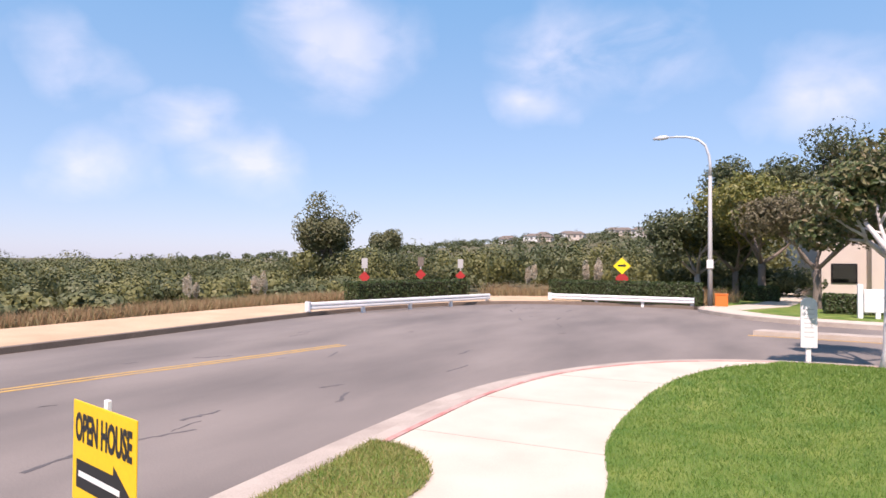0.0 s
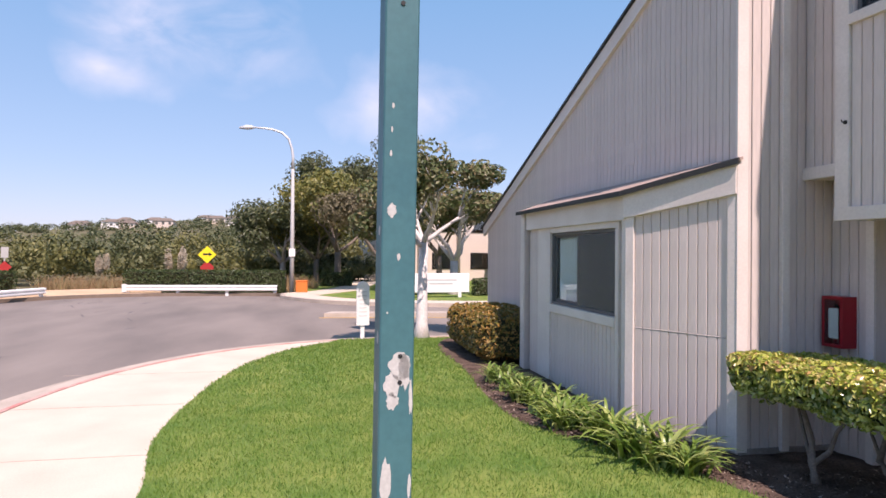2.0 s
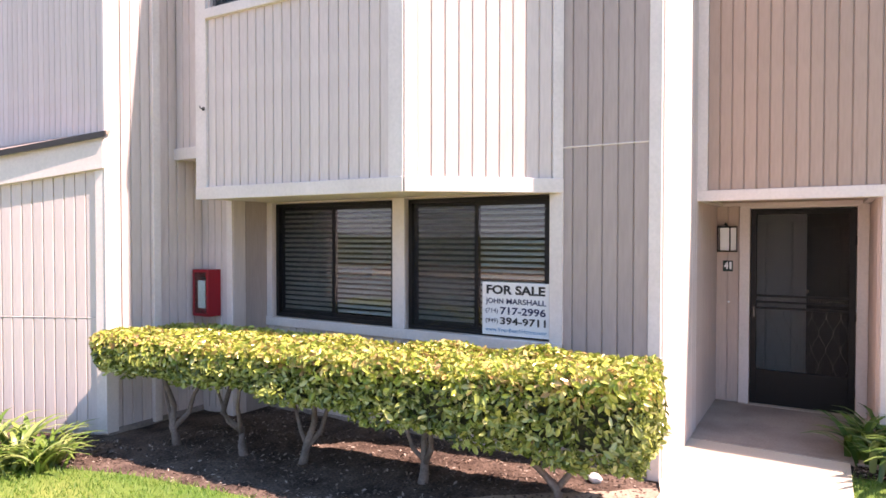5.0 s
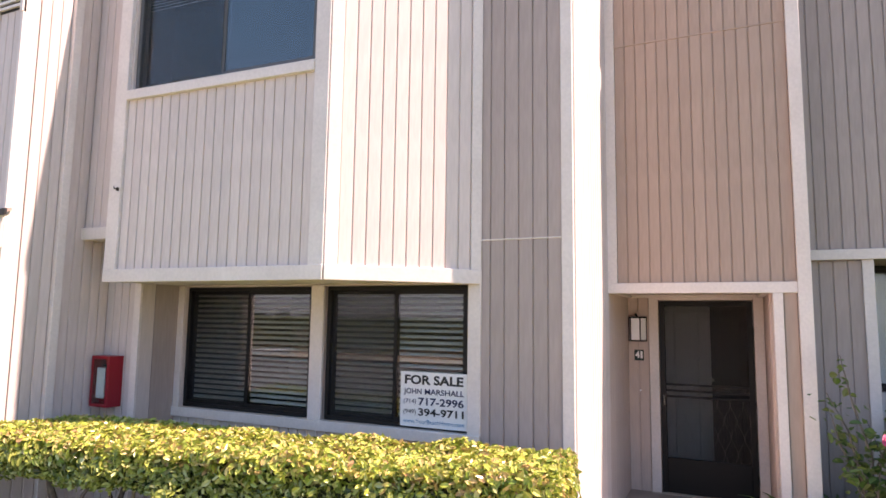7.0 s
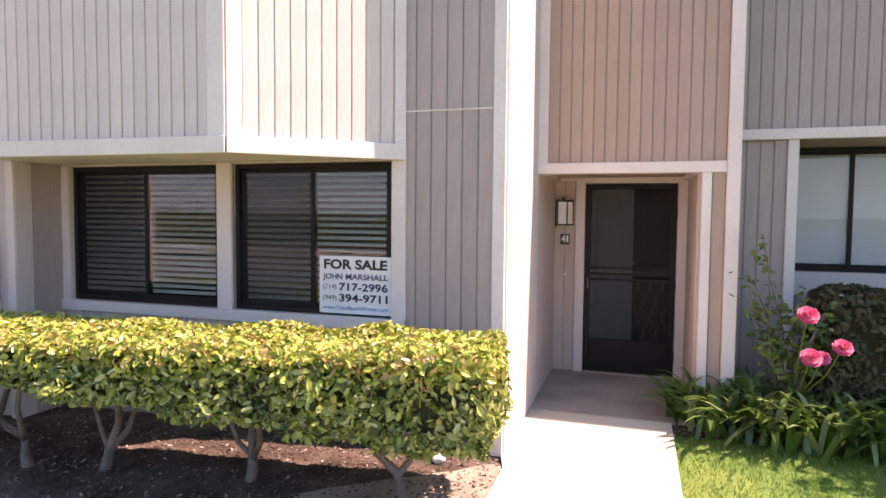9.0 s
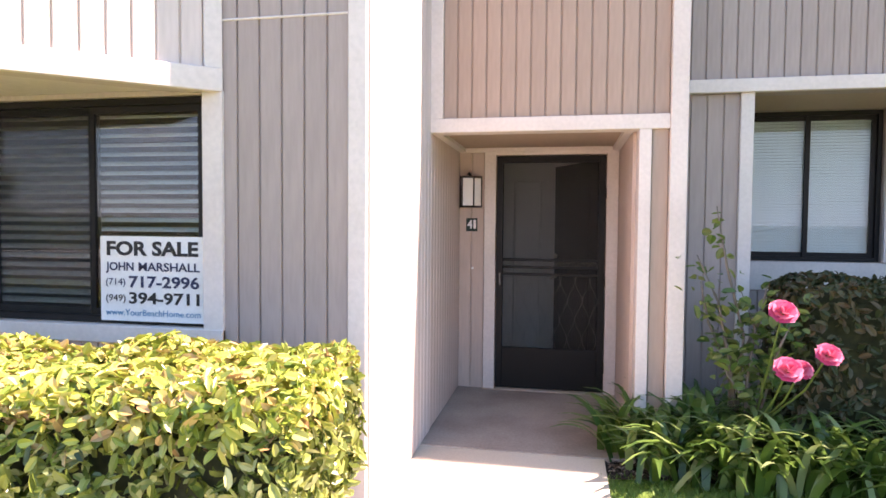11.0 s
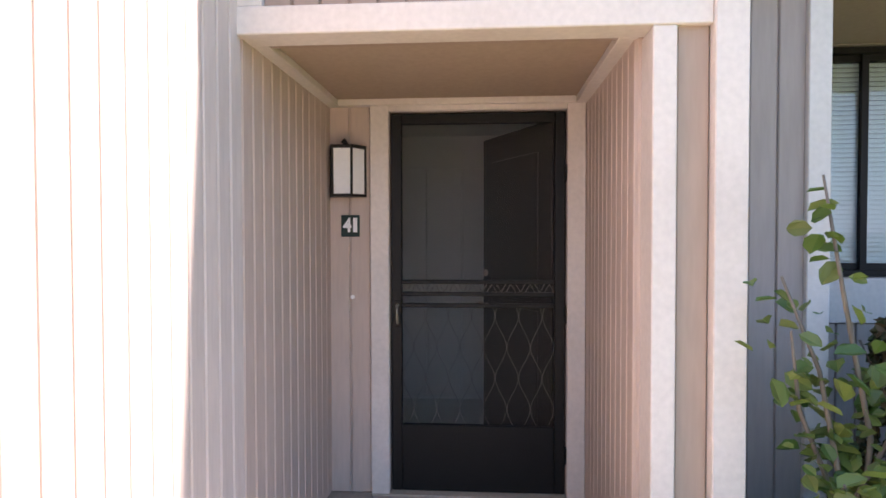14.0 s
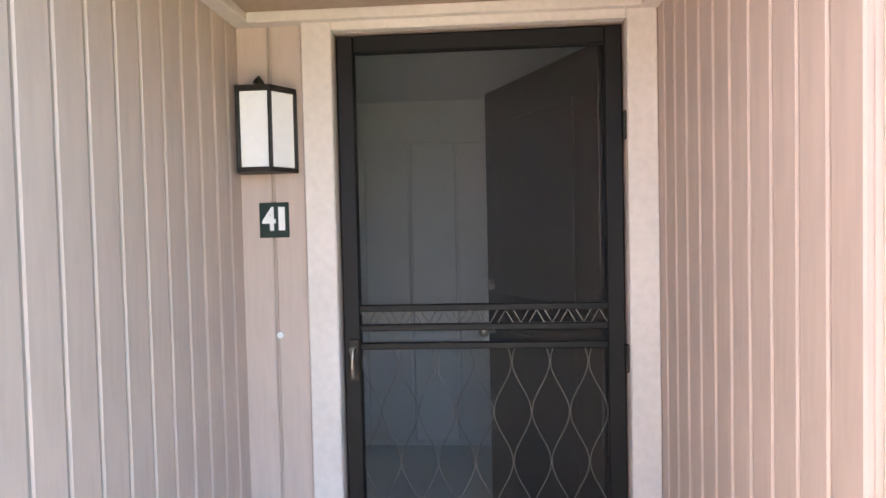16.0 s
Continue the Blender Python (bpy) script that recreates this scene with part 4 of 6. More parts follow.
def limb(bm, start, way, length, radius, depth, r, tips, sides=6, spread=0.6, lift=0.15):
    pts, p, d = [Vector(start)], Vector(start), Vector(way).normalized()
    seg = 4
    for i in range(seg):
        d = (d + Vector((r.normal(0, 0.16), r.normal(0, 0.16), r.normal(lift * 0.4, 0.1)))).normalized()
        p = p + d * (length / seg)
        pts.append(p.copy())
    tube(bm, pts, [radius * (1 - 0.55 * i / seg) for i in range(seg + 1)], sides)
    if depth == 0:
        tips.append(p.copy())
        tips.append(pts[-2].copy())
        return
    for i in range(3 if depth > 1 else 3):
        a = r.uniform(0, 2 * math.pi)
        out_way = (d + Vector((math.cos(a), math.sin(a), r.uniform(-0.2, 0.5))) * spread).normalized()
        limb(bm, pts[-1 if i < 2 else -2], out_way, length * r.uniform(0.55, 0.8), radius * 0.48, depth - 1, r, tips, max(4, sides - 1), spread, lift)


def tree(at, height, trunk, crown, leaf_mat, bark, seed, label, leaf=0.16, count=5000, depth=2, fork=0.45, lean=(0, 0), flat=0.75, group="trees beyond the street", clump=None, up=1.0, reach=1.0, skirt=0):
    """A tapered trunk, branching limbs and a crown of leaf clumps at the twig ends, with gaps."""
    r = np.random.RandomState(seed)
    top = thing("tree", label, "tree", at, group=group)
    bm = bmesh.new()
    tips = []
    f = Vector((lean[0], lean[1], height * fork))
    tube(bm, [(0, 0, -0.15), (f.x * 0.15, f.y * 0.15, height * fork * 0.12), (f.x * 0.5, f.y * 0.5, height * fork * 0.55), f], [trunk * 1.7, trunk * 1.08, trunk * 0.9, trunk * 0.85], 10)
    arms = 5
    for i in range(arms):
        a = 2 * math.pi * (i + r.uniform(-0.25, 0.25)) / arms
        limb(bm, f - Vector((0, 0, 0.02 + 0.1 * (i % 2))), (math.cos(a) * 0.9, math.sin(a) * 0.9, r.uniform(0.5, 1.1) * up), crown * reach * r.uniform(0.55, 0.75), trunk * 0.55, depth, r, tips)
    part("trunk", bm, bark, top, smooth=True)
    for k in range(skirt):
        z = r.uniform(0.14, 0.8)
        tips.append(Vector((r.normal(0.3 * z, 0.40) * crown, r.normal(0, 0.35) * crown, height * z)))
    cs, ns = [], []
    lim = [t for t in tips if t.z > height * fork * 0.8]
    cl = clump or crown * 0.24
    per = max(20, count // max(1, len(lim)))
    for t in lim:
        d = Vector((t.x - f.x, t.y - f.y, 0))
        if d.length > crown:
            t = Vector((f.x + d.x * crown / d.length, f.y + d.y * crown / d.length, t.z))
        t.z = min(t.z, height - cl * 0.5)
        q = r.uniform(0.6, 1.25)
        c, v = clump_points(r, t, (cl * q, cl * q, cl * q * flat), per)
        cs.append(c)
        ns.append(v)
    leaf_mesh("crown", np.concatenate(cs), np.concatenate(ns), leaf, leaf_mat, top, 0.6, seed, 0.45)
    return top


def bushes(name, spots, mat, leaf, per, seed, label, category, tall=1.0):
    """Far scrub that nobody could count: lumpy leaf clumps over a stretch, one object."""
    r = np.random.RandomState(seed)
    cs, ns = [], []
    for x, y, z, rad in spots:
        for k in range(7):
            q = rad * r.uniform(0.28, 0.55)
            a, s = r.uniform(0, 6.28), rad * r.uniform(0.2, 0.75)
            c, v = clump_points(r, (x + math.cos(a) * s, y + math.sin(a) * s, z + rad * tall * r.uniform(0.25, 0.6) + (rad - s) * tall * 0.55), (q, q, q * 0.85), per // 7, 0.88)
            cs.append(c)
            ns.append(v)
    ob = leaf_mesh(name, np.concatenate(cs), np.concatenate(ns), leaf, mat, None, 0.8, seed, 0.12, 0.05)
    return tagged(ob, label, category, "", "stuff")


def strap_plant(at, size, count, seed, label, group, mat=None):
    """A clump of arching strap leaves."""
    r = random.Random(seed)
    ob = thing("strap_leaf_plant", label, "plant", at, group=group)
    for half in range(1):
        verts, faces = [], []
        for i in range(count):
            a, L, w = r.uniform(0, 2 * math.pi), size * r.uniform(0.65, 1.15), size * r.uniform(0.030, 0.048)
            rise, ox, oy = r.uniform(0.85, 1.5), r.gauss(0, size * 0.18), r.gauss(0, size * 0.18)
            seg = 6
            for k in range(seg + 1):
                t = k / seg
                out_r = L * (t * math.cos(rise) + 0.28 * t * t)
                z = L * (t * math.sin(rise) - 0.42 * t ** 2.6)
                ww = w * (1 - t ** 3) * (0.65 + 0.7 * t * (1 - t) * 2) + 0.002
                cx, cy = ox + math.cos(a) * out_r, oy + math.sin(a) * out_r
                px, py = -math.sin(a) * ww, math.cos(a) * ww
                verts += [(cx - px, cy - py, z + ww * 0.35), (cx, cy, z), (cx + px, cy + py, z + ww * 0.35)]
                if k < seg:
                    o = len(verts) - 3
                    faces += [(o, o + 1, o + 4, o + 3), (o + 1, o + 2, o + 5, o + 4)]
        raw("leaves", verts, faces, mat or M_STRAP, ob, smooth=True)
    return ob


def text_mesh(body, size, depth=0.0006, wide=None, bold=0.0):
    """Letters as a mesh in the x-z plane, centred, facing -y."""
    cu = bpy.data.curves.new("letters", "FONT")
    cu.body, cu.size, cu.extrude, cu.align_x, cu.align_y, cu.offset = body, size, depth, "CENTER", "CENTER", bold
    cu.resolution_u = 3
    ob = new("letters", cu)
    bpy.context.view_layer.update()
    me = bpy.data.meshes.new_from_object(ob.evaluated_get(bpy.context.evaluated_depsgraph_get()))
    bpy.data.objects.remove(ob)
    bpy.data.curves.remove(cu)
    bm = bmesh.new()
    bm.from_mesh(me)
    bpy.data.meshes.remove(me)
    if wide:
        xs = [v.co.x for v in bm.verts]
        k, mid = wide / (max(xs) - min(xs)), (max(xs) + min(xs)) / 2
        for v in bm.verts:
            v.co.x = (v.co.x - mid) * k
    bmesh.ops.rotate(bm, verts=bm.verts, cent=(0, 0, 0), matrix=Matrix.Rotation(math.pi / 2, 3, "X"))
    return bm


def shifted(bm, x, y, z):
    bmesh.ops.translate(bm, verts=bm.verts, vec=(x, y, z))
    return bm


def disc(r, depth, sides=20, ry=None):
    """A flat disc in the x-z plane facing -y."""
    bm = bmesh.new()
    pts = [(r * math.cos(a), (ry or r) * math.sin(a)) for a in (2 * math.pi * k / sides for k in range(sides))]
    f = [bm.verts.new((x, -depth, z)) for x, z in pts]
    b = [bm.verts.new((x, 0, z)) for x, z in pts]
    bm.faces.new(f)
    bm.faces.new(b[::-1])
    for i in range(sides):
        bm.faces.new((f[i], b[i], b[(i + 1) % sides], f[(i + 1) % sides]))
    bmesh.ops.recalc_face_normals(bm, faces=bm.faces[:])
    return bm


def plate(outline, depth):
    """A flat sheet in the x-z plane, from y = 0 to y = -depth."""
    bm = bmesh.new()
    f = [bm.verts.new((x, -depth, z)) for x, z in outline]
    b = [bm.verts.new((x, 0, z)) for x, z in outline]
    k = len(outline)
    bm.faces.new(f)
    bm.faces.new(b[::-1])
    for i in range(k):
        bm.faces.new((f[i], b[i], b[(i + 1) % k], f[(i + 1) % k]))
    bmesh.ops.recalc_face_normals(bm, faces=bm.faces[:])
    return bm


# ---- windows ----
def window(face, hole, name, label, frame_mat, glass_mat, split=0.5, depth=-0.06, bar=0.035, screen=True, inset=0.0):
    """A sliding window in an opening: frame, meeting rails, two panes, fly screen over one half."""
    s0, s1, z0, z1 = hole
    w = structure(new(name), label, "window")
    g = 0.004
    for nm, a, b, c, d in (("frame_head", s0 + g, s1 - g, z1 - bar - g, z1 - g), ("frame_sill", s0 + g, s1 - g, z0 + g, z0 + bar + g), ("frame_jamb", s0 + g, s0 + g + bar, z0 + bar, z1 - bar), ("frame_jamb", s1 - g - bar, s1 - g, z0 + bar, z1 - bar)):
        part(nm, face.box(bmesh.new(), a, b, c, d, depth - 0.04, depth + 0.035, bevel=0.003), frame_mat, w)
    m = s0 + (s1 - s0) * split
    for k, (a, b) in enumerate(((s0 + g + bar, m + 0.02), (m - 0.02, s1 - g - bar))):
        o = depth - 0.012 * (1 - k) * 1.8
        sash = bmesh.new()
        lo, hi = z0 + bar + g, z1 - bar - g
        for q in ((a, b, lo, lo + 0.035), (a, b, hi - 0.035, hi), (a, a + 0.035, lo + 0.035, hi - 0.035), (b - 0.035, b, lo + 0.035, hi - 0.035)):
            face.box(sash, *q, o - 0.01, o + 0.01)
        sa = part("sash", sash, frame_mat, w)
        pane = part("pane", face.box(bmesh.new(), a + 0.03, b - 0.03, lo + 0.03, hi - 0.03, o - 0.003, o + 0.003), glass_mat, sa)
        pane.visible_shadow = False
    if screen:
        part("fly_screen", face.box(bmesh.new(), s0 + g + bar, m, z0 + bar, z1 - bar, depth + 0.02, depth + 0.022), M_FLY, w, "dark fly screen")
    return w


M_FLY = screen_mesh("fly_screen", (0.012, 0.012, 0.012), 0.78)


def blind(face, hole, label, mat, pitch=0.05, tilt=27, back=-0.112, group=""):
    """A Venetian blind behind a window: head rail and separate slats."""
    s0, s1, z0, z1 = hole
    b = thing("venetian_blind", label, "blind", group=group)
    part("head_rail", face.box(bmesh.new(), s0 + 0.03, s1 - 0.03, z1 - 0.06, z1 - 0.02, back - 0.02, back + 0.02), mat, b)
    w = s1 - s0 - 0.07
    slat = None
    q = Matrix(((face.d.x, face.n.x, 0, 0), (face.d.y, face.n.y, 0, 0), (0, 0, 1, 0), (0, 0, 0, 1)))
    k = int((z1 - z0 - 0.08) / pitch)
    for i in range(k):
        if slat is None:
            slat = bpy.data.meshes.new("slat")
            t, h = radians(tilt), pitch * 0.52
            dy, dz = math.cos(t) * h, math.sin(t) * h
            v = [(x, y, z + e) for e in (0, 0.0018) for x in (0, w) for y, z in ((-dy, dz), (0, 0.004), (dy, -dz))]
            slat.from_pydata(v, [], [(0, 1, 4, 3), (1, 2, 5, 4), (6, 9, 10, 7), (7, 10, 11, 8), (0, 3, 9, 6), (2, 8, 11, 5)])
            slat.update()
            slat.materials.append(mat)
        ob = new("slat", slat)
        ob.parent = b
        ob.matrix_basis = Matrix.Translation(face.at(s0 + 0.035, z1 - 0.085 - i * pitch, back)) @ q
    return b


def room(name, face, s0, s1, z0, z1, deep, mat, near=-0.15):
    """Plain closing walls behind an opening, so that it looks into a dim room."""
    bm = bmesh.new()
    for q in ((s0, s1, z0, z1, -deep - 0.05, -deep), (s0 - 0.05, s0, z0, z1, -deep, near), (s1, s1 + 0.05, z0, z1, -deep, near), (s0, s1, z1, z1 + 0.04, -deep, near), (s0, s1, z0 - 0.04, z0, -deep, near)):
        face.box(bm, *q)
    return structure(part(name, bm, mat), "plain added walls closing the room behind the opening", "wall")


window(front, W1, "window_1", "black-framed sliding window with reflections", M_BLACK, M_GLASS)
window(front, W2, "window_2", "black-framed sliding window with dark screen", M_BLACK, M_GLASS)
blind(front, W1, "lowered grey-brown slatted blind behind glass", M_BLIND, group="blinds in the front windows")
blind(front, W2, "lowered grey-brown slatted blind behind glass", M_BLIND, group="blinds in the front windows")
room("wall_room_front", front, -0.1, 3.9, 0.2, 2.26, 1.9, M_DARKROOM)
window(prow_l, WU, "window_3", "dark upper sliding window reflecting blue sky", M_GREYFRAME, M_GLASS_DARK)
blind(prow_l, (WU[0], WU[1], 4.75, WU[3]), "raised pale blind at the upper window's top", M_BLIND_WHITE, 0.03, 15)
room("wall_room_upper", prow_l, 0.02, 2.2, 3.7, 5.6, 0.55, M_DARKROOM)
window(bay_w, BW, "window_4", "grey aluminium sliding window with pale curtain", M_GREYFRAME, M_GLASS, 0.42, depth=-0.03, screen=False)
part("fly_screen", bay_w.box(bmesh.new(), 1.85, 2.93, 1.25, 2.18, -0.008, -0.006), screen_mesh("grey_fly_screen", (0.10, 0.105, 0.10), 0.35), bpy.data.objects["window_4"], "grey fly screen")
room("wall_room_bay", bay_w, 0.9, 3.02, 1.15, 2.3, 0.42, M_ROOM, near=-0.13)
cur = thing("curtain", "sheer white curtain drawn behind the bay window", "curtain")
v, fc = [], []
for k in range(61):
    sx, ox = 1.02 + 0.92 * k / 60, -0.092 + 0.010 * math.sin(k * 1.1) + 0.005 * math.sin(k * 2.7)
    v += [tuple(bay_w.at(sx, 1.22, ox)), tuple(bay_w.at(sx, 2.22, ox * 0.9 - 0.01))]
    if k:
        fc.append((2 * k - 2, 2 * k, 2 * k + 1, 2 * k - 1))
raw("sheet", v, fc, M_BLIND_WHITE, cur, smooth=True)
window(next_in, NW, "window_5", "black-framed window reflecting pale sky", M_BLACK, M_GLASS, 0.53, screen=False)
blind(next_in, NW, "closed white slatted blind behind glass", M_BLIND_WHITE, 0.026, 62, -0.105)
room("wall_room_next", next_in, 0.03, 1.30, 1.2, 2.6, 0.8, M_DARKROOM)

# ---- entry: screen door, inner door, lamp, number ----
def y_at(s):
    return 1.40 - s


sd = structure(new("door_1"), "black metal security screen door, closed", "door")
dz0, dz1, fr = 0.135, 2.172, 0.062
for nm, a, b, c, d in (("stile", D0 + 0.006, D0 + fr, dz0, dz1), ("stile", D1 - fr, D1 - 0.006, dz0, dz1), ("top_rail", D0 + fr, D1 - fr, dz1 - 0.055, dz1), ("kick_panel", D0 + fr, D1 - fr, dz0, dz0 + 0.36)):
    part(nm, door_wall.box(bmesh.new(), a, b, c, d, -0.045, -0.005, bevel=0.004), M_BLACK, sd)
for z in (1.270, 1.205, 1.143):
    part("cross_bar", door_wall.box(bmesh.new(), D0 + fr, D1 - fr, z - 0.011, z + 0.011, -0.035, -0.008, bevel=0.003), M_BLACK, sd)
part("perforated_sheet", door_wall.box(bmesh.new(), D0 + fr, D1 - fr, dz0 + 0.36, dz1 - 0.055, -0.032, -0.030), M_SCREEN, sd, "fine dark perforated metal sheet")
span = D1 - D0 - 2 * fr
for k in range(13):
    wire = bmesh.new()
    x0 = D0 + fr + span * (k + 0.5) / 13
    pts = [door_wall.at(x0 + 0.030 * math.sin(2 * math.pi * (z - 0.5) / 0.335 + (math.pi if k % 2 else 0)), z, -0.018) for z in steps(0.50, 1.13, 28)]
    tube(wire, pts, 0.0013, 5)
    part("wavy_wire", wire, M_WIRE, sd, "wavy grey metal wire", smooth=True)
for k in range(16):
    wire = bmesh.new()
    x0 = D0 + fr + span * k / 16
    tube(wire, [door_wall.at(x0 + span / 16 * i / 4, 1.216 + 0.044 * (0.5 + 0.5 * math.cos(math.pi * i / 2 + math.pi * k)), -0.016) for i in range(5)], 0.002, 4)
    part("lattice_wire", wire, M_WIRE, sd)
hd = part("handle", door_wall.box(bmesh.new(), D0 + 0.025, D0 + 0.058, 1.03, 1.17, -0.005, 0.004, bevel=0.003), M_BRONZE, sd, "dark metal lever handle plate")
lv = bmesh.new()
tube(lv, [door_wall.at(D0 + 0.04, 1.145, 0.0), door_wall.at(D0 + 0.04, 1.145, 0.04), door_wall.at(D0 + 0.045, 1.09, 0.045), door_wall.at(D0 + 0.045, 1.05, 0.04)], [0.008, 0.008, 0.007, 0.006], 8)
part("lever", lv, M_BRASS, hd, "worn nickel pull lever", smooth=True)
for z in (0.35, 1.1, 1.85):
    part("hinge", door_wall.box(bmesh.new(), D1 - 0.012, D1 + 0.012, z - 0.045, z + 0.045, 0.0, 0.022, bevel=0.003), M_BRONZE, sd, "dark bronze hinge")

inner = structure(new("door_2"), "dark stained inner door standing half open", "door")
inner.matrix_basis = pose(9.17, 0.19, 0.14, 0, 0, -64)
leaf = part("leaf", B(-0.042, 0.0, 0.0, 0.86, 0.0, 2.01, bevel=0.004), M_DOOR, inner)
for z0, z1 in ((0.25, 0.95), (1.1, 1.85)):
    part("door_panel", B(-0.052, -0.043, 0.14, 0.72, z0, z1, bevel=0.004), M_DOOR, leaf)
kn = bmesh.new()
bmesh.ops.create_uvsphere(kn, u_segments=12, v_segments=8, radius=0.026, matrix=Matrix.Translation((-0.095, 0.80, 0.92)))
tube(kn, [(-0.042, 0.80, 0.92), (-0.09, 0.80, 0.92)], 0.011, 8)
part("knob", kn, M_BRASS, inner, "worn nickel door knob", smooth=True)
kn = bmesh.new()
tube(kn, [(-0.042, 0.81, 1.13), (-0.060, 0.81, 1.13)], 0.022, 12)
part("deadbolt", kn, M_BRASS, inner, "nickel deadbolt")
room("wall_hall", door_wall, -0.15, 1.75, 0.11, 2.36, 2.0, M_CLOSET, near=-0.16)
closet = thing("closet_door", "pale grey panelled hall closet doors", "closet")
for a in (0.02, 0.32, 0.62, 0.92):
    part("panel", door_wall.box(bmesh.new(), a, a + 0.285, 0.16, 2.08, -1.98, -1.945, bevel=0.006), M_CLOSET, closet)

lamp = thing("wall_lamp", "bronze-framed wall lantern with white panes", "lamp", (9.045, 1.315, 1.725), 0)
OUT = [(-0.015, -0.088), (-0.015, 0.098), (-0.098, 0.072), (-0.098, -0.032)]
big = [(x * 1.08, y * 1.07) for x, y in OUT]
part("back_plate", B(-0.014, 0.0, -0.09, 0.10, 0.0, 0.27, bevel=0.003), M_BRONZE, lamp)
part("bottom_cap", prism(bmesh.new(), big, 0.0, 0.014), M_BRONZE, lamp)
part("top_cap", prism(bmesh.new(), big, 0.256, 0.272), M_BRONZE, lamp)
for x, y in OUT:
    bm = bmesh.new()
    tube(bm, [(x, y, 0.012), (x, y, 0.258)], 0.0065, 6)
    part("mullion", bm, M_BRONZE, lamp)
for (ax, ay), (bx, by) in zip(OUT[1:], OUT[2:] + OUT[:1]):
    way = Vector((bx - ax, by - ay, 0)).normalized()
    inn = Vector((-way.y, way.x, 0)) * 0.003
    ax, ay, bx, by = ax + way.x * 0.008, ay + way.y * 0.008, bx - way.x * 0.008, by - way.y * 0.008
    part("pane", prism(bmesh.new(), [(ax, ay), (bx, by), (bx + inn.x, by + inn.y), (ax + inn.x, ay + inn.y)], 0.016, 0.254), M_OPAL, lamp, "white opal glass pane")
fn = bmesh.new()
tube(fn, [(-0.05, 0, 0.268), (-0.05, 0.01, 0.285), (-0.055, 0.025, 0.30)], [0.008, 0.012, 0.016], 8)
part("finial", fn, M_BRONZE, lamp, "small dark cap knob", smooth=True)

num = thing("house_number", "dark green number plate reading 41", "sign", (9.046, 1.312, 1.573), -90)
part("plate", B(-0.05, 0.05, -0.004, 0.0, -0.058, 0.058, bevel=0.0015), M_PLATE, num)
part("digit", shifted(text_mesh("4", 0.105, bold=0.003, wide=0.046), -0.017, -0.0055, 0), M_OPAL, num, "pale raised digit 4")
part("digit", shifted(text_mesh("1", 0.105, bold=0.003, wide=0.022), 0.026, -0.0055, 0), M_OPAL, num, "pale raised digit 1")
bell = thing("door_bell", "tiny white round bell button", "bell", (9.046, 1.302, 1.19), -90)
part("button", disc(0.011, 0.009), M_OPAL, bell)

# ---- for-sale sign in the window ----
sale = thing("sale_sign", "white sale notice with dark lettering behind glass", "sign", (6.452, 2.60, 1.282), -90)
part("board", B(-0.305, 0.305, 0.0, 0.004, -0.222, 0.222), M_WHITE, sale)
part("heading", shifted(text_mesh("FOR SALE", 0.10, bold=0.0035, wide=0.53), 0, -0.003, 0.155), M_INK, sale)
part("word", shifted(text_mesh("JOHN", 0.062, bold=0.001, wide=0.165), -0.19, -0.003, 0.062), M_NAVY, sale)
part("word", shifted(text_mesh("MARSHALL", 0.062, bold=0.001, wide=0.35), 0.097, -0.003, 0.062), M_NAVY, sale)
part("phone_code", shifted(text_mesh("(714)", 0.05, wide=0.115), -0.215, -0.003, -0.018), M_NAVY, sale)
part("phone_number", shifted(text_mesh("717-2996", 0.082, bold=0.002, wide=0.405), 0.067, -0.003, -0.018), M_NAVY, sale)
part("phone_code", shifted(text_mesh("(949)", 0.05, wide=0.115), -0.215, -0.003, -0.103), M_INK, sale)
part("phone_number", shifted(text_mesh("394-9711", 0.082, bold=0.002, wide=0.405), 0.067, -0.003, -0.103), M_INK, sale)
part("web_line", shifted(text_mesh("www.YourBeachHome.com", 0.046, wide=0.55), 0, -0.003, -0.178), M_BLUEBAR, sale)

# ---- small things on the wall and in the bed ----
hook = thing("wall_hook", "small dark metal hook screwed to the corner board", "hook", (5.544, 5.335, 3.06), -90)
part("base", disc(0.018, 0.008, 12), M_BRONZE, hook)
bm = bmesh.new()
tube(bm, [(0, -0.006, 0), (0, -0.035, 0.0), (0, -0.045, 0.02)], [0.006, 0.006, 0.004], 6)
part("prong", bm, M_BRONZE, hook, smooth=True)
rock = thing("white_rock", "small white stone on the dirt by the hedge", "stone", (6.2, 1.84, bed_z(6.2, 1.84)))
bm = bmesh.new()
bmesh.ops.create_icosphere(bm, subdivisions=3, radius=0.05)
for v in bm.verts:
    v.co *= 1.0 + 0.35 * noise.noise(v.co * 22.0)
    v.co.z *= 0.75
bmesh.ops.translate(bm, verts=bm.verts, vec=(0, 0, 0.03))
part("body", bm, M_WHITE, rock, smooth=True)

# ---- fire extinguisher cabinet ----
cab = thing("extinguisher_cabinet", "red wall cabinet holding a fire extinguisher", "cabinet", (5.84, 5.66, 1.08), 0)
for q in ((0.0, 0.145, 0.0, 0.004, 0.0, 0.47), (0.0, 0.145, 0.236, 0.24, 0.0, 0.47), (0.0, 0.145, 0.004, 0.236, 0.0, 0.005), (0.0, 0.145, 0.004, 0.236, 0.465, 0.47), (0.14, 0.145, 0.004, 0.236, 0.005, 0.465)):
    part("panel", B(*q), M_RED, cab)
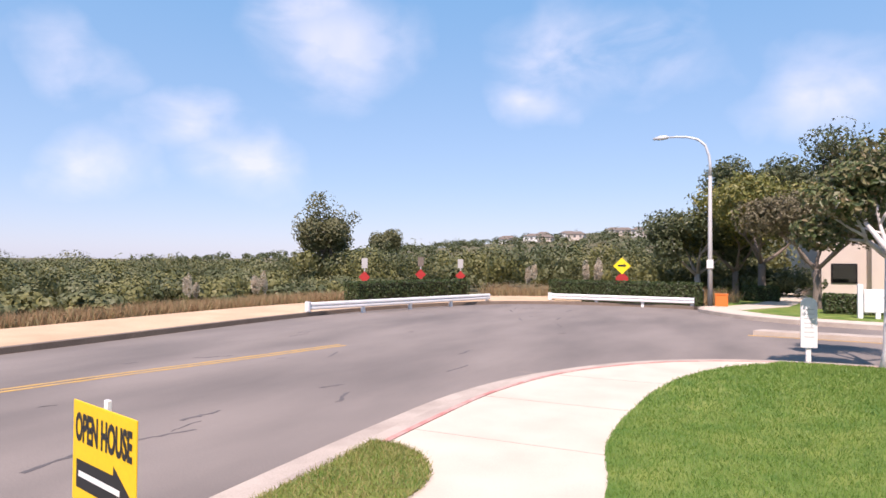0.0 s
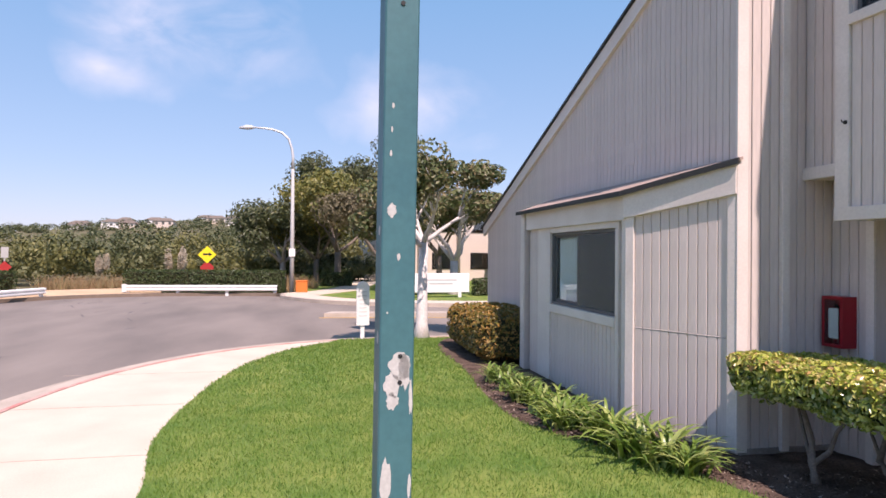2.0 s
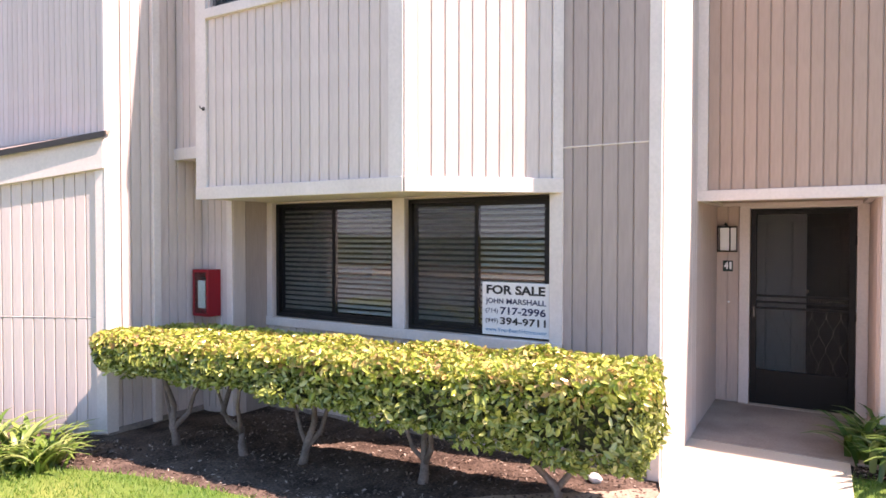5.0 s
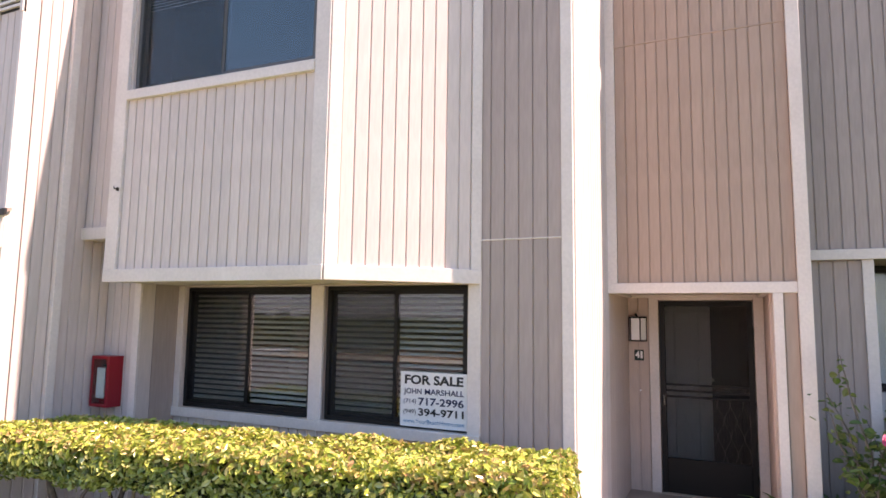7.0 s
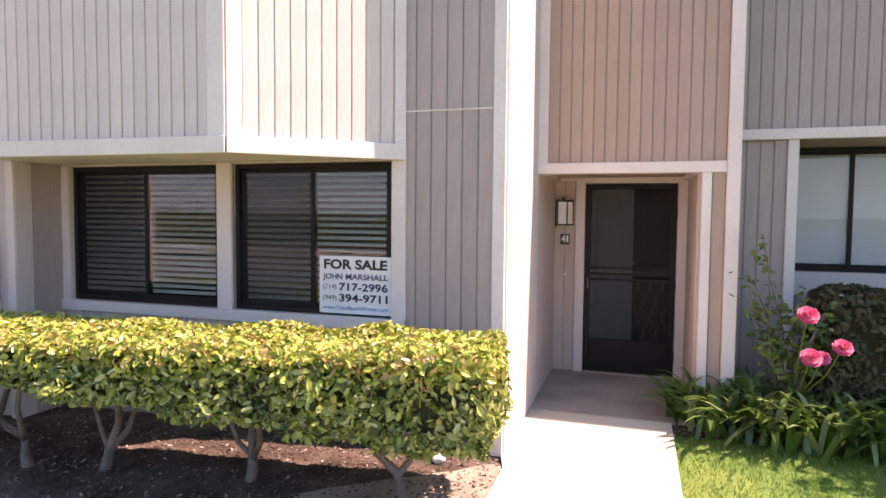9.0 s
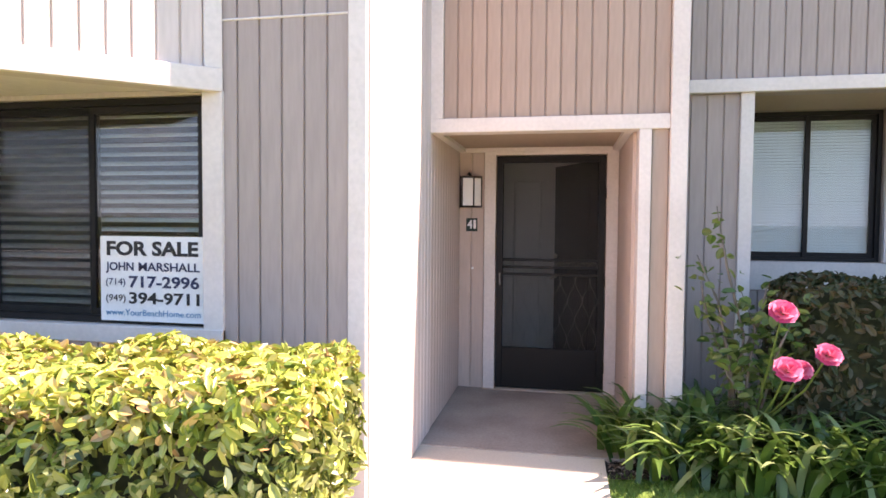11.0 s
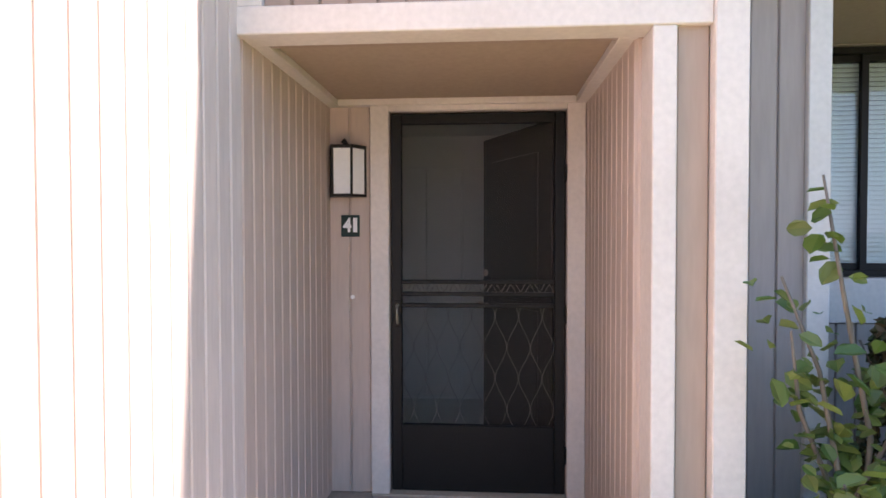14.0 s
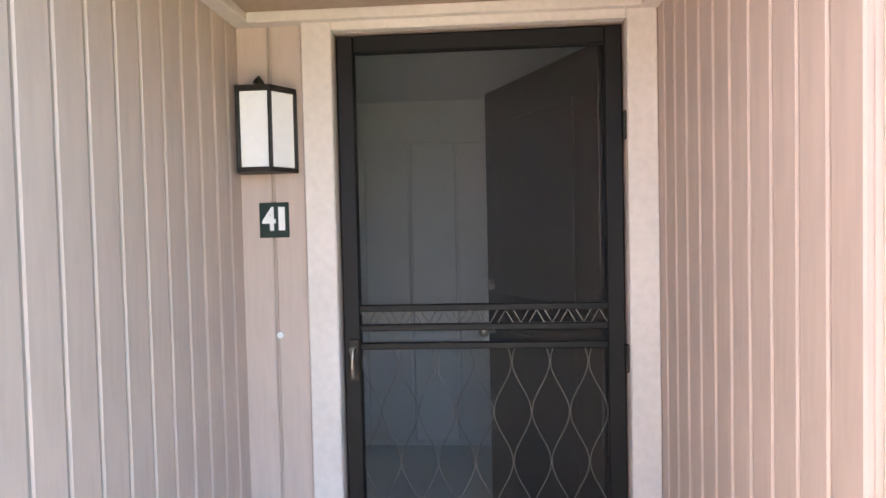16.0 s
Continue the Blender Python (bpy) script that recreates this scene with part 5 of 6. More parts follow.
for q in ((-0.008, 0.0, 0.0, 0.24, 0.0, 0.03), (-0.008, 0.0, 0.0, 0.24, 0.44, 0.47), (-0.008, 0.0, 0.0, 0.03, 0.03, 0.44), (-0.008, 0.0, 0.21, 0.24, 0.03, 0.44)):
    part("door_frame", B(*q, bevel=0.002), M_RED, cab)
part("pane", B(-0.004, -0.002, 0.03, 0.21, 0.03, 0.44), M_GLASS, cab).visible_shadow = False
ex = bmesh.new()
tube(ex, [(0.07, 0.12, 0.01), (0.07, 0.12, 0.28), (0.07, 0.12, 0.33), (0.07, 0.12, 0.36)], [0.052, 0.052, 0.035, 0.015], 14)
bottle = part("extinguisher", ex, M_RED, cab, "red bottle with white label", smooth=True)
part("label", B(0.004, 0.016, 0.065, 0.175, 0.08, 0.36, bevel=0.004), M_WHITE, bottle, "white paper label")
ex = bmesh.new()
tube(ex, [(0.07, 0.12, 0.36), (0.04, 0.11, 0.38), (0.02, 0.10, 0.385)], 0.012, 6)
part("valve", ex, M_BLACK, bottle)

# ---- the teal post ----
post = thing("sign_post", "tall square teal-painted post with chipped paint", "post", (1.46, 3.21, 0.0), 4)
post.matrix_basis = pose(1.44, 3.21, 0.0, 0, 0.5, 4)
part("shaft", B(-0.066, 0.066, -0.066, 0.066, -0.2, 3.12, bevel=0.006), M_GREEN_PAINT, post)


def chip(x, z, w, h, seed, face_y=-0.0665):
    r = random.Random(seed)
    pts = [(x + math.cos(a) * w * r.uniform(0.7, 1.12), z + math.sin(a) * h * r.uniform(0.7, 1.12)) for a in (2 * math.pi * k / 18 for k in range(18))]
    return shifted(plate(pts, 0.0012), 0, face_y, 0)


for i, (x, z, w, h) in enumerate(((-0.028, 2.075, 0.018, 0.028), (0.012, 1.49, 0.048, 0.055), (-0.018, 1.42, 0.032, 0.055), (0.03, 1.47, 0.026, 0.07), (-0.015, 1.36, 0.026, 0.035), (0.055, 1.37, 0.008, 0.07),
                                  (0.0, 1.90, 0.007, 0.015), (-0.03, 2.47, 0.005, 0.012), (-0.034, 2.38, 0.004, 0.012), (-0.036, 2.29, 0.005, 0.012), (-0.035, 1.06, 0.022, 0.09), (-0.035, 0.90, 0.024, 0.10), (0.055, 1.04, 0.007, 0.05), (-0.04, 1.69, 0.004, 0.005))):
    part("chip", chip(x, z, w, h, 40 + i), M_CHIP, post, "bare grey patch")
for z, x in ((1.527, 0.012), (1.428, 0.012), (2.86, 0.0)):
    part("bolt_hole", shifted(disc(0.009, 0.003, 10), x, -0.067, z), M_INK, post, "dark bolt hole")
for i, (z, h) in enumerate(((1.59, 0.025), (1.40, 0.02), (2.0, 0.02))):
    sub = chip(0.02 * (-1) ** i, z, 0.02, h, 80 + i)
    bmesh.ops.rotate(sub, verts=sub.verts, cent=(0, 0, 0), matrix=Matrix.Rotation(-math.pi / 2, 3, "Z"))
    part("chip", sub, M_CHIP, post, "bare grey patch")

# ---- open-house sign ----
osg = thing("open_house_sign", "yellow open-house sign on a white stake", "sign", (-1.98, 2.74, 0.0), -14)
part("stake", B(-0.018, 0.018, 0.006, 0.03, -0.1, 1.25, bevel=0.004), M_WHITE, osg, "white stake")
part("board", B(-0.34, 0.34, -0.004, 0.004, 0.71, 1.21, bevel=0.002), M_YELLOW_SIGN, osg)
part("heading", shifted(text_mesh("OPEN HOUSE", 0.19, bold=0.007, wide=0.61), 0, -0.006, 1.075), M_INK, osg)
part("arrow", shifted(plate([(-0.29, 0.78), (0.12, 0.78), (0.12, 0.735), (0.30, 0.85), (0.12, 0.965), (0.12, 0.92), (-0.29, 0.92)], 0.001), 0, -0.0045, 0), M_INK, osg)
part("web_bar", B(-0.26, 0.19, -0.0065, -0.0055, 0.838, 0.866), M_WHITE, osg, "white line of small lettering")

# ---- white marker board by the lawn's far corner ----
mk = thing("marker_board", "white round-topped marker board with small lettering", "sign", (2.165, 15.2, -0.08), 10)
part("post", B(-0.045, 0.045, 0.0, 0.06, 0.0, 0.52, bevel=0.005), M_WHITE, mk)
bm = B(-0.15, 0.15, -0.031, -0.001, 0.34, 1.2)
merge(bm, shifted(disc(0.149, 0.028, 28), 0, -0.002, 1.2))
part("board", bm, M_WHITE, mk)
for z in steps(0.55, 1.1, 6):
    part("text_bar", B(-0.09, 0.09, -0.034, -0.032, z, z + 0.014), M_CHIP, mk)

# ---- front hedge ----
def hedge(name, label, box_, mat, leaf, count, seed, trunks=(), top_bias=1.0, side_mat=None, rough=0.05, taper=0.0, trunk_mat=None, ground=0.0, core_mat=None, group="", round_=0.12, oval=False):
    """A clipped hedge: dark core block for the inside shade, leaf shell with an uneven face, stems below."""
    x0, x1, y0, y1, z0, z1 = box_
    ob = thing(name, label, "hedge", group=group)
    r = np.random.RandomState(seed)
    core = bmesh.new()
    m = 0.10
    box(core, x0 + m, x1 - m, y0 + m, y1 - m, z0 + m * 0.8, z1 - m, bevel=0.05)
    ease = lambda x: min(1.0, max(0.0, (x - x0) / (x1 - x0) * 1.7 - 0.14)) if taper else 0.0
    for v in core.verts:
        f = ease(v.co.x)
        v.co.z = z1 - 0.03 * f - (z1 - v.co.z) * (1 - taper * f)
    part("inner_mass", core, core_mat or M_CORE, ob, "dark core block in the tone of inside shade")
    sx, sy, sz = x1 - x0, y1 - y0, z1 - z0
    areas = np.array([sx * sy * top_bias, sx * sy * 0.5, sy * sz, sy * sz, sx * sz, sx * sz])
    pick = r.choice(6, count, p=areas / areas.sum())
    u, v, d = r.rand(count), r.rand(count), np.abs(r.normal(0, rough * 0.8, count))
    P, N = np.zeros((count, 3)), np.zeros((count, 3))
    for k in range(6):
        s = pick == k
        if k < 2:
            P[s] = np.stack([x0 + u[s] * sx, y0 + v[s] * sy, np.where(k == 0, z1 - d[s], z0 + d[s])], 1)
            N[s] = (0, 0, 1 if k == 0 else -1)
        elif k < 4:
            P[s] = np.stack([np.where(k == 2, x0 + d[s], x1 - d[s]), y0 + u[s] * sy, z0 + v[s] * sz], 1)
            N[s] = (-1 if k == 2 else 1, 0, 0.35)
        else:
            P[s] = np.stack([x0 + u[s] * sx, np.where(k == 4, y0 + d[s], y1 - d[s]), z0 + v[s] * sz], 1)
            N[s] = (0, -1 if k == 4 else 1, 0.35)
    mid = np.array([(x0 + x1) / 2, (y0 + y1) / 2, (z0 + z1) / 2])
    half = np.array([sx, sy, sz]) / 2
    rel = np.abs(P - mid) / half
    inner_edge = 1 - round_ / half
    over = np.clip((rel - inner_edge) / np.maximum(1 - inner_edge, 1e-6), 0, 1)
    length = np.sqrt((over ** 2).sum(1))
    pull = np.where(length > 1, (1 - 1 / np.maximum(length, 1e-6)), 0)[:, None]
    P = P - np.sign(P - mid) * over * pull * round_
    lump = np.array([noise.noise(Vector((p[0] * 2.6, p[1] * 2.6, p[2] * 3.2))) for p in P])[:, None]
    P = P + N * lump * rough
    if taper:
        f = np.array([ease(q) for q in P[:, 0]])
        P[:, 2] = z1 - 0.03 * f - (z1 - P[:, 2]) * (1 - taper * f)
    # below the top band: greener leaves with gap shade and glints in their colours
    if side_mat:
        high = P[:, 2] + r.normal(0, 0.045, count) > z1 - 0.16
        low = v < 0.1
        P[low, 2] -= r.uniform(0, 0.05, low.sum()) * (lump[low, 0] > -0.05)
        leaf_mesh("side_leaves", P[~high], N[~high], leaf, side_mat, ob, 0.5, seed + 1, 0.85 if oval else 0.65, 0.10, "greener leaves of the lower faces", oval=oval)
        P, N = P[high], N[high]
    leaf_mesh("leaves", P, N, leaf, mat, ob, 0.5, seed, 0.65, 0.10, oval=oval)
    for i, (tx, ty) in enumerate(trunks):
        bm = bmesh.new()
        a = 0.10 * (-1) ** i
        lean_y, lean_x = 0.05 * math.sin(i * 2.3 + 1), 0.09 * math.cos(i * 1.9)
        fork_z = ground + 0.17 + 0.05 * math.sin(i * 3.1)
        tube(bm, [(tx - lean_x, ty, ground - 0.06), (tx - lean_x * 0.4, ty + a * 0.15, ground + 0.07), (tx + lean_x * 0.1, ty - lean_y, fork_z), (tx + lean_x + 0.04, ty + lean_y, fork_z + 0.16), (tx + lean_x * 1.8, ty + a, z0 + 0.16)], [0.046, 0.034, 0.031, 0.024, 0.018], 8)
        tube(bm, [(tx + lean_x * 0.1, ty - lean_y, fork_z - 0.02), (tx - 0.08, ty - a * 0.6, fork_z + 0.10), (tx - 0.10, ty - a * 1.1, z0 - 0.04), (tx - 0.19, ty - a * 1.8, z0 + 0.14)], [0.024, 0.021, 0.017, 0.012], 7)
        tube(bm, [(tx + lean_x * 0.1, ty - lean_y, fork_z - 0.01), (tx + 0.09, ty - a * 0.2, fork_z + 0.08), (tx + 0.21, ty - a * 0.4, z0 + 0.12)], [0.02, 0.016, 0.011], 7)
        part("stem", bm, trunk_mat or M_HEDGE_STEM, ob, "gnarled grey-brown stem", smooth=True)
    return ob


HA, HB = Vector((5.62, 1.27, 0.0)), Vector((5.12, 5.72, 0.0))
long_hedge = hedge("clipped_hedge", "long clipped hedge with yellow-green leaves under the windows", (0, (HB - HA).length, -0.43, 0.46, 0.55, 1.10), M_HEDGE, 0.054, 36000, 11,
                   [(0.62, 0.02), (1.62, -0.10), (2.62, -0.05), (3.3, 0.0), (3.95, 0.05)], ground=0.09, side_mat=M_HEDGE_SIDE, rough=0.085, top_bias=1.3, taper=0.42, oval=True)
long_hedge.matrix_basis = pose(HA.x, HA.y, 0.0, 0, 0, math.degrees(math.atan2(HB.y - HA.y, HB.x - HA.x)))
hedge("rusty_hedge", "low clipped hedge with orange-rust tips by the gable", (3.75, 5.1, 10.75, 13.6, 0.12, 0.92), M_HEDGE_RUST, 0.07, 7000, 12, [(4.4, 11.3), (4.4, 12.8)], ground=0.0, round_=0.3)
hedge("dark_shrub", "dark clipped shrub under the next window", (7.60, 8.25, -3.4, -0.82, 0.2, 1.27), M_SHADE_SHRUB, 0.065, 7500, 13, [(7.7, -1.2), (7.7, -2.4)], ground=0.1, round_=0.2, oval=True)

# ---- strap-leaf plants ----
for i, (x, y, s) in enumerate(((4.08, 5.95, 0.62), (3.98, 6.45, 0.62), (4.25, 5.62, 0.5), (3.75, 7.05, 0.5), (3.80, 7.7, 0.5), (3.72, 8.3, 0.46), (3.78, 8.9, 0.45), (3.72, 9.5, 0.45), (3.95, 7.35, 0.45))):
    strap_plant((x, y, bed_z(x, y) - 0.02), s, 85, 60 + i, "clump of arching green strap leaves by the bay", "strap plants by the bay")
for i, (x, y, s) in enumerate(((7.50, -0.02, 0.62), (7.22, -0.18, 0.58), (7.15, -0.50, 0.60), (7.5, -0.42, 0.64), (7.10, -0.85, 0.58), (7.38, -0.85, 0.62), (7.12, -1.25, 0.58), (7.4, -1.4, 0.62), (7.1, -1.65, 0.58), (7.35, -2.0, 0.6), (7.1, -2.3, 0.58))):
    strap_plant((x + 0.26, y, 0.09), s * 1.08, 80, 80 + i, "clump of arching strap leaves beside the path", "strap plants by the entry", M_STRAP_DARK)

# ---- rose bush ----
rose = thing("rose_bush", "tall rose bush with pink blooms against the wall", "plant", (7.75, -0.62, 0.1))
rr = np.random.RandomState(21)
canes = [((0.05, 0.02), (-0.10, 0.32, 1.30)), ((0.02, 0.05), (-0.13, 0.22, 1.60)), ((0, 0), (-0.12, -0.08, 1.12)), ((0.04, -0.03), (-0.20, -0.22, 0.98)), ((-0.02, 0.02), (-0.18, -0.10, 0.70)), ((0, 0), (-0.05, -0.38, 1.0)), ((0.03, 0.0), (-0.02, 0.05, 1.1)), ((0.0, 0.05), (-0.26, 0.22, 0.74)), ((0.02, 0.06), (-0.12, 0.30, 1.14))]
lc, ln, ends = [], [], []
for (bx, by), e in canes:
    bm = bmesh.new()
    mid = Vector((e[0] * 0.35 + rr.normal(0, 0.04), e[1] * 0.35 + rr.normal(0, 0.04), e[2] * 0.5))
    pts = [Vector((bx, by, 0)), mid, (mid + Vector(e)) / 2 + Vector((rr.normal(0, 0.03), rr.normal(0, 0.03), 0.03)), Vector(e)]
    tube(bm, pts, [0.012, 0.009, 0.007, 0.004], 6)
    part("cane", bm, M_BARK, rose, smooth=True)
    ends.append(Vector(e))
    for k in range(19):
        t = rr.uniform(0.25, 1.0) * 3
        a, b = pts[min(int(t), 2)], pts[min(int(t), 2) + 1]
        q = a.lerp(b, t - min(int(t), 2))
        for m in range(2):
            lc.append((q.x + rr.normal(0, 0.05), q.y + rr.normal(0, 0.05), q.z + rr.normal(0, 0.045)))
            ln.append((rr.normal(0, 0.5), rr.normal(0, 0.5), 0.9))
leaf_mesh("leaves", lc, ln, 0.072, M_ROSELEAF, rose, 0.72, 22, 0.4, oval=True)


def bloom(x, y, z, s, seed):
    r = random.Random(seed)
    bm = bmesh.new()
    for ring, (count, rad, rise) in enumerate(((3, 0.25, 1.35), (5, 0.5, 1.05), (6, 0.8, 0.65), (7, 1.0, 0.25))):
        for k in range(count):
            a = 2 * math.pi * k / count + ring * 0.6 + r.uniform(-0.2, 0.2)
            d, w = Vector((math.cos(a), math.sin(a), 0)), Vector((-math.sin(a), math.cos(a), 0))
            c0, wd = d * rad * s * 0.25, s * (0.28 + 0.22 * ring)
            top_p = d * rad * s + Vector((0, 0, s * rise * 0.7))
            v = [bm.verts.new(p) for p in (c0 - w * wd * 0.3, c0 + w * wd * 0.3, top_p * 0.6 + w * wd + d * s * 0.08, top_p + w * wd * 0.4, top_p - w * wd * 0.4, top_p * 0.6 - w * wd + d * s * 0.08)]
            bm.faces.new(v)
    bmesh.ops.rotate(bm, verts=bm.verts, cent=(0, 0, 0), matrix=Matrix.Rotation(radians(-50), 3, "Y"))
    bmesh.ops.translate(bm, verts=bm.verts, vec=(x, y, z))
    part("bloom", bm, M_PINK, rose, "open pink rose bloom")


for i, (x, y, z, s) in enumerate(((-0.15, -0.07, 0.955, 0.078), (-0.19, -0.09, 0.655, 0.078), (-0.15, -0.17, 0.65, 0.06), (-0.17, -0.29, 0.74, 0.07))):
    x, y, z = x - 0.44, y + 0.05, z + 0.07
    bloom(x, y, z, s * 0.88, 30 + i)
    bm = bmesh.new()
    tube(bm, [(0, -0.05, 0.2), (x * 0.7, y * 0.8, z * 0.7), (x, y, z)], [0.008, 0.006, 0.005], 5)
    part("cane", bm, M_ROSELEAF, rose)

# ---- street things ----
def guardrail(a, b, gap, label, seed):
    """White beam rail on short posts between two points."""
    d = Vector((b[0] - a[0], b[1] - a[1], 0))
    L = d.length
    ob = thing("guardrail", label, "guardrail", (a[0], a[1], -0.26), math.degrees(math.atan2(d.y, d.x)))
    prof = [(0.0, 0.30), (-0.07, 0.34), (-0.07, 0.40), (0.0, 0.44), (-0.07, 0.48), (-0.07, 0.54), (0.0, 0.58), (0.03, 0.58), (0.03, 0.30)]
    bm = bmesh.new()
    r0 = [bm.verts.new((0, y, z)) for y, z in prof]
    r1 = [bm.verts.new((L, y, z)) for y, z in prof]
    for i in range(len(prof)):
        j = (i + 1) % len(prof)
        bm.faces.new((r0[i], r0[j], r1[j], r1[i]))
    bm.faces.new(r0[::-1])
    bm.faces.new(r1)
    bmesh.ops.recalc_face_normals(bm, faces=bm.faces[:])
    part("beam", bm, M_WHITE, ob, "white-painted corrugated beam")
    for s in steps(0.1, L - 0.1, max(1, int(L / gap))):
        part("post", B(s - 0.07, s + 0.07, 0.035, 0.17, -0.15, 0.50, bevel=0.008), M_WHITE, ob)
    en = bmesh.new()
    tube(en, [(-0.02, -0.02, 0.26), (-0.02, -0.02, 0.62)], 0.11, 12)
    part("end_cap", en, M_WHITE, ob, "rounded white end cap")
    return ob


guardrail((-13.75, 20.0), (-10.3, 30.3), 2.4, "long white steel guardrail along the kerb", 1)
guardrail((-7.7, 32.3), (-0.8, 32.0), 1.75, "white guardrail closing the street's end", 2)
for i, (a, b) in enumerate((((-14.2, 23.6), (-12.2, 31.4)), ((-8.0, 33.5), (-0.5, 33.2)))):
    d = Vector((b[0] - a[0], b[1] - a[1], 0))
    h = hedge("boxed_hedge", "clipped dark green hedge behind the guardrail", (0, d.length, -0.45, 0.45, 0.0, 1.2), M_BOX, 0.11, 9000, 50 + i, core_mat=M_CORE, group="hedges behind the guardrails", round_=0.06)
    h.matrix_basis = pose(a[0], a[1], -0.2, 0, 0, math.degrees(math.atan2(d.y, d.x)))


def warning(at, rz, height, kind, label):
    ob = thing("road_sign", label, "road sign", at, rz, "signs at the street's end")
    part("post", B(-0.03, 0.03, 0.01, 0.06, -0.2, height, bevel=0.004), M_POLE, ob, "grey steel post")
    if kind == "diamond":
        s = 0.47
        part("diamond_plate", shifted(plate([(0, -s), (s, 0), (0, s), (-s, 0)], 0.01), 0, 0, height - 0.1), M_DIAMOND, ob, "yellow diamond plate")
        part("symbol", shifted(plate([(-0.22, -0.03), (0.1, -0.03), (0.1, -0.10), (0.24, 0.02), (0.1, 0.14), (0.1, 0.07), (-0.22, 0.07)], 0.004), 0, -0.011, height - 0.1), M_INK, ob, "black symbol")
        part("red_plate", shifted(plate([(0.36 * math.cos(a), 0.36 * math.sin(a)) for a in (2 * math.pi * (k + 0.5) / 8 for k in range(8))], 0.01), 0, 0, height - 0.88), M_RED_SIGN, ob, "red reflector plate")
    else:
        s = 0.29
        part("red_plate", shifted(plate([(0, -s), (s, 0), (0, s), (-s, 0)], 0.01), 0, 0, height - 0.9), M_RED_SIGN, ob, "red diamond reflector plate")
        part("top_plate", shifted(plate([(-0.15, 0), (0.15, 0), (0.15, 0.5), (-0.15, 0.5)], 0.01), 0, 0, height - 0.45), M_POLE if kind == "grey" else M_BARK, ob, "weathered upper plate")
    return ob


warning((-4.75, 36.4, -0.2), 8, 2.05, "diamond", "yellow diamond warning sign above red plate")
warning((-16.0, 27.6, -0.2), 25, 2.2, "grey", "weathered red diamond marker on a post")
warning((-14.5, 30.9, -0.2), 25, 2.3, "brown", "weathered red diamond marker on a post")
warning((-13.4, 33.8, -0.2), 25, 2.2, "grey", "weathered red diamond marker on a post")

sl = thing("street_lamp", "tall grey street lamp with curved arm", "street lamp", (-0.15, 33.0, -0.2), 0)
bm = bmesh.new()
tube(bm, [(0, 0, 0), (0, 0, 3), (0, 0, 6.3)], [0.12, 0.10, 0.075], 12)
part("pole", bm, M_POLE, sl, "concrete pole", smooth=True)
bm = bmesh.new()
arc = [(0, 0, 6.3), (0, 0, 6.9), (-0.05, 0, 7.3), (-0.22, 0, 7.8), (-0.55, 0, 8.1), (-1.0, 0, 8.24), (-1.5, 0, 8.29), (-1.95, 0, 8.30)]
tube(bm, arc, [0.075, 0.07, 0.065, 0.06, 0.055, 0.05, 0.045, 0.04], 10)
part("arm", bm, M_GALV, sl, "pale curved steel arm", smooth=True)
bm = bmesh.new()
tube(bm, [(-1.85, 0, 8.30), (-2.0, 0, 8.30), (-2.25, 0, 8.29), (-2.6, 0, 8.25)], [0.04, 0.10, 0.12, 0.05], 10)
part("lamp_head", bm, M_GALV, sl, smooth=True)
part("notice_box", B(-0.15, 0.15, -0.16, -0.1, 1.9, 2.3, bevel=0.01), M_WHITE, sl, "small white notice box")

bin_ = thing("orange_box", "small orange plastic box beside the street lamp", "box", (0.35, 32.6, -0.15))
part("body", B(-0.28, 0.28, -0.2, 0.2, 0, 0.62, bevel=0.03), M_ORANGE, bin_)
part("lid", B(-0.30, 0.30, -0.22, 0.22, 0.62, 0.68, bevel=0.02), M_ORANGE, bin_)
can = thing("trash_can", "grey litter bin beside the hedge end", "bin", (-0.75, 34.2, -0.15))
bm = bmesh.new()
tube(bm, [(0, 0, 0), (0, 0, 0.7), (0, 0, 0.72), (0, 0, 0.85)], [0.28, 0.30, 0.33, 0.15], 14)
part("body", bm, M_GREYFRAME, can, smooth=True)

ms = thing("monument_sign", "low white monument sign with faint lettering", "sign", (6.6, 28.6, -0.1), 5)
part("board", B(-1.35, 1.35, -0.05, 0.05, 0.25, 1.12, bevel=0.02), M_WHITE, ms)
part("post", B(-1.55, -1.38, -0.07, 0.07, -0.1, 1.3, bevel=0.015), M_WHITE, ms)
for x in (-0.9, 0.9):
    part("foot", B(x - 0.08, x + 0.08, -0.04, 0.04, -0.1, 0.26), M_WHITE, ms)
for z, w in ((0.78, 0.75), (0.62, 0.55)):
    part("text_bar", B(-w, w, -0.056, -0.052, z, z + 0.08), M_CHIP, ms, "faint grey lettering")

# land across the side street
structure(part("lawn_across", prism(bmesh.new(), [(1.2, 29.5), (5.4, 27.0), (12, 26.1), (48, 25.7), (48, 60), (-0.5, 60), (0.2, 34)], -0.3, -0.07), M_LAWN), "green lawn across the side street", "lawn")
structure(part("path_across", prism(bmesh.new(), [(0.1, 32.0), (1.2, 30.6), (3.2, 34), (5.0, 42), (5.2, 50), (3.8, 50), (3.4, 42), (1.8, 35.5)], -0.08, -0.055), M_CONCRETE), "pale path leading into the trees", "path")
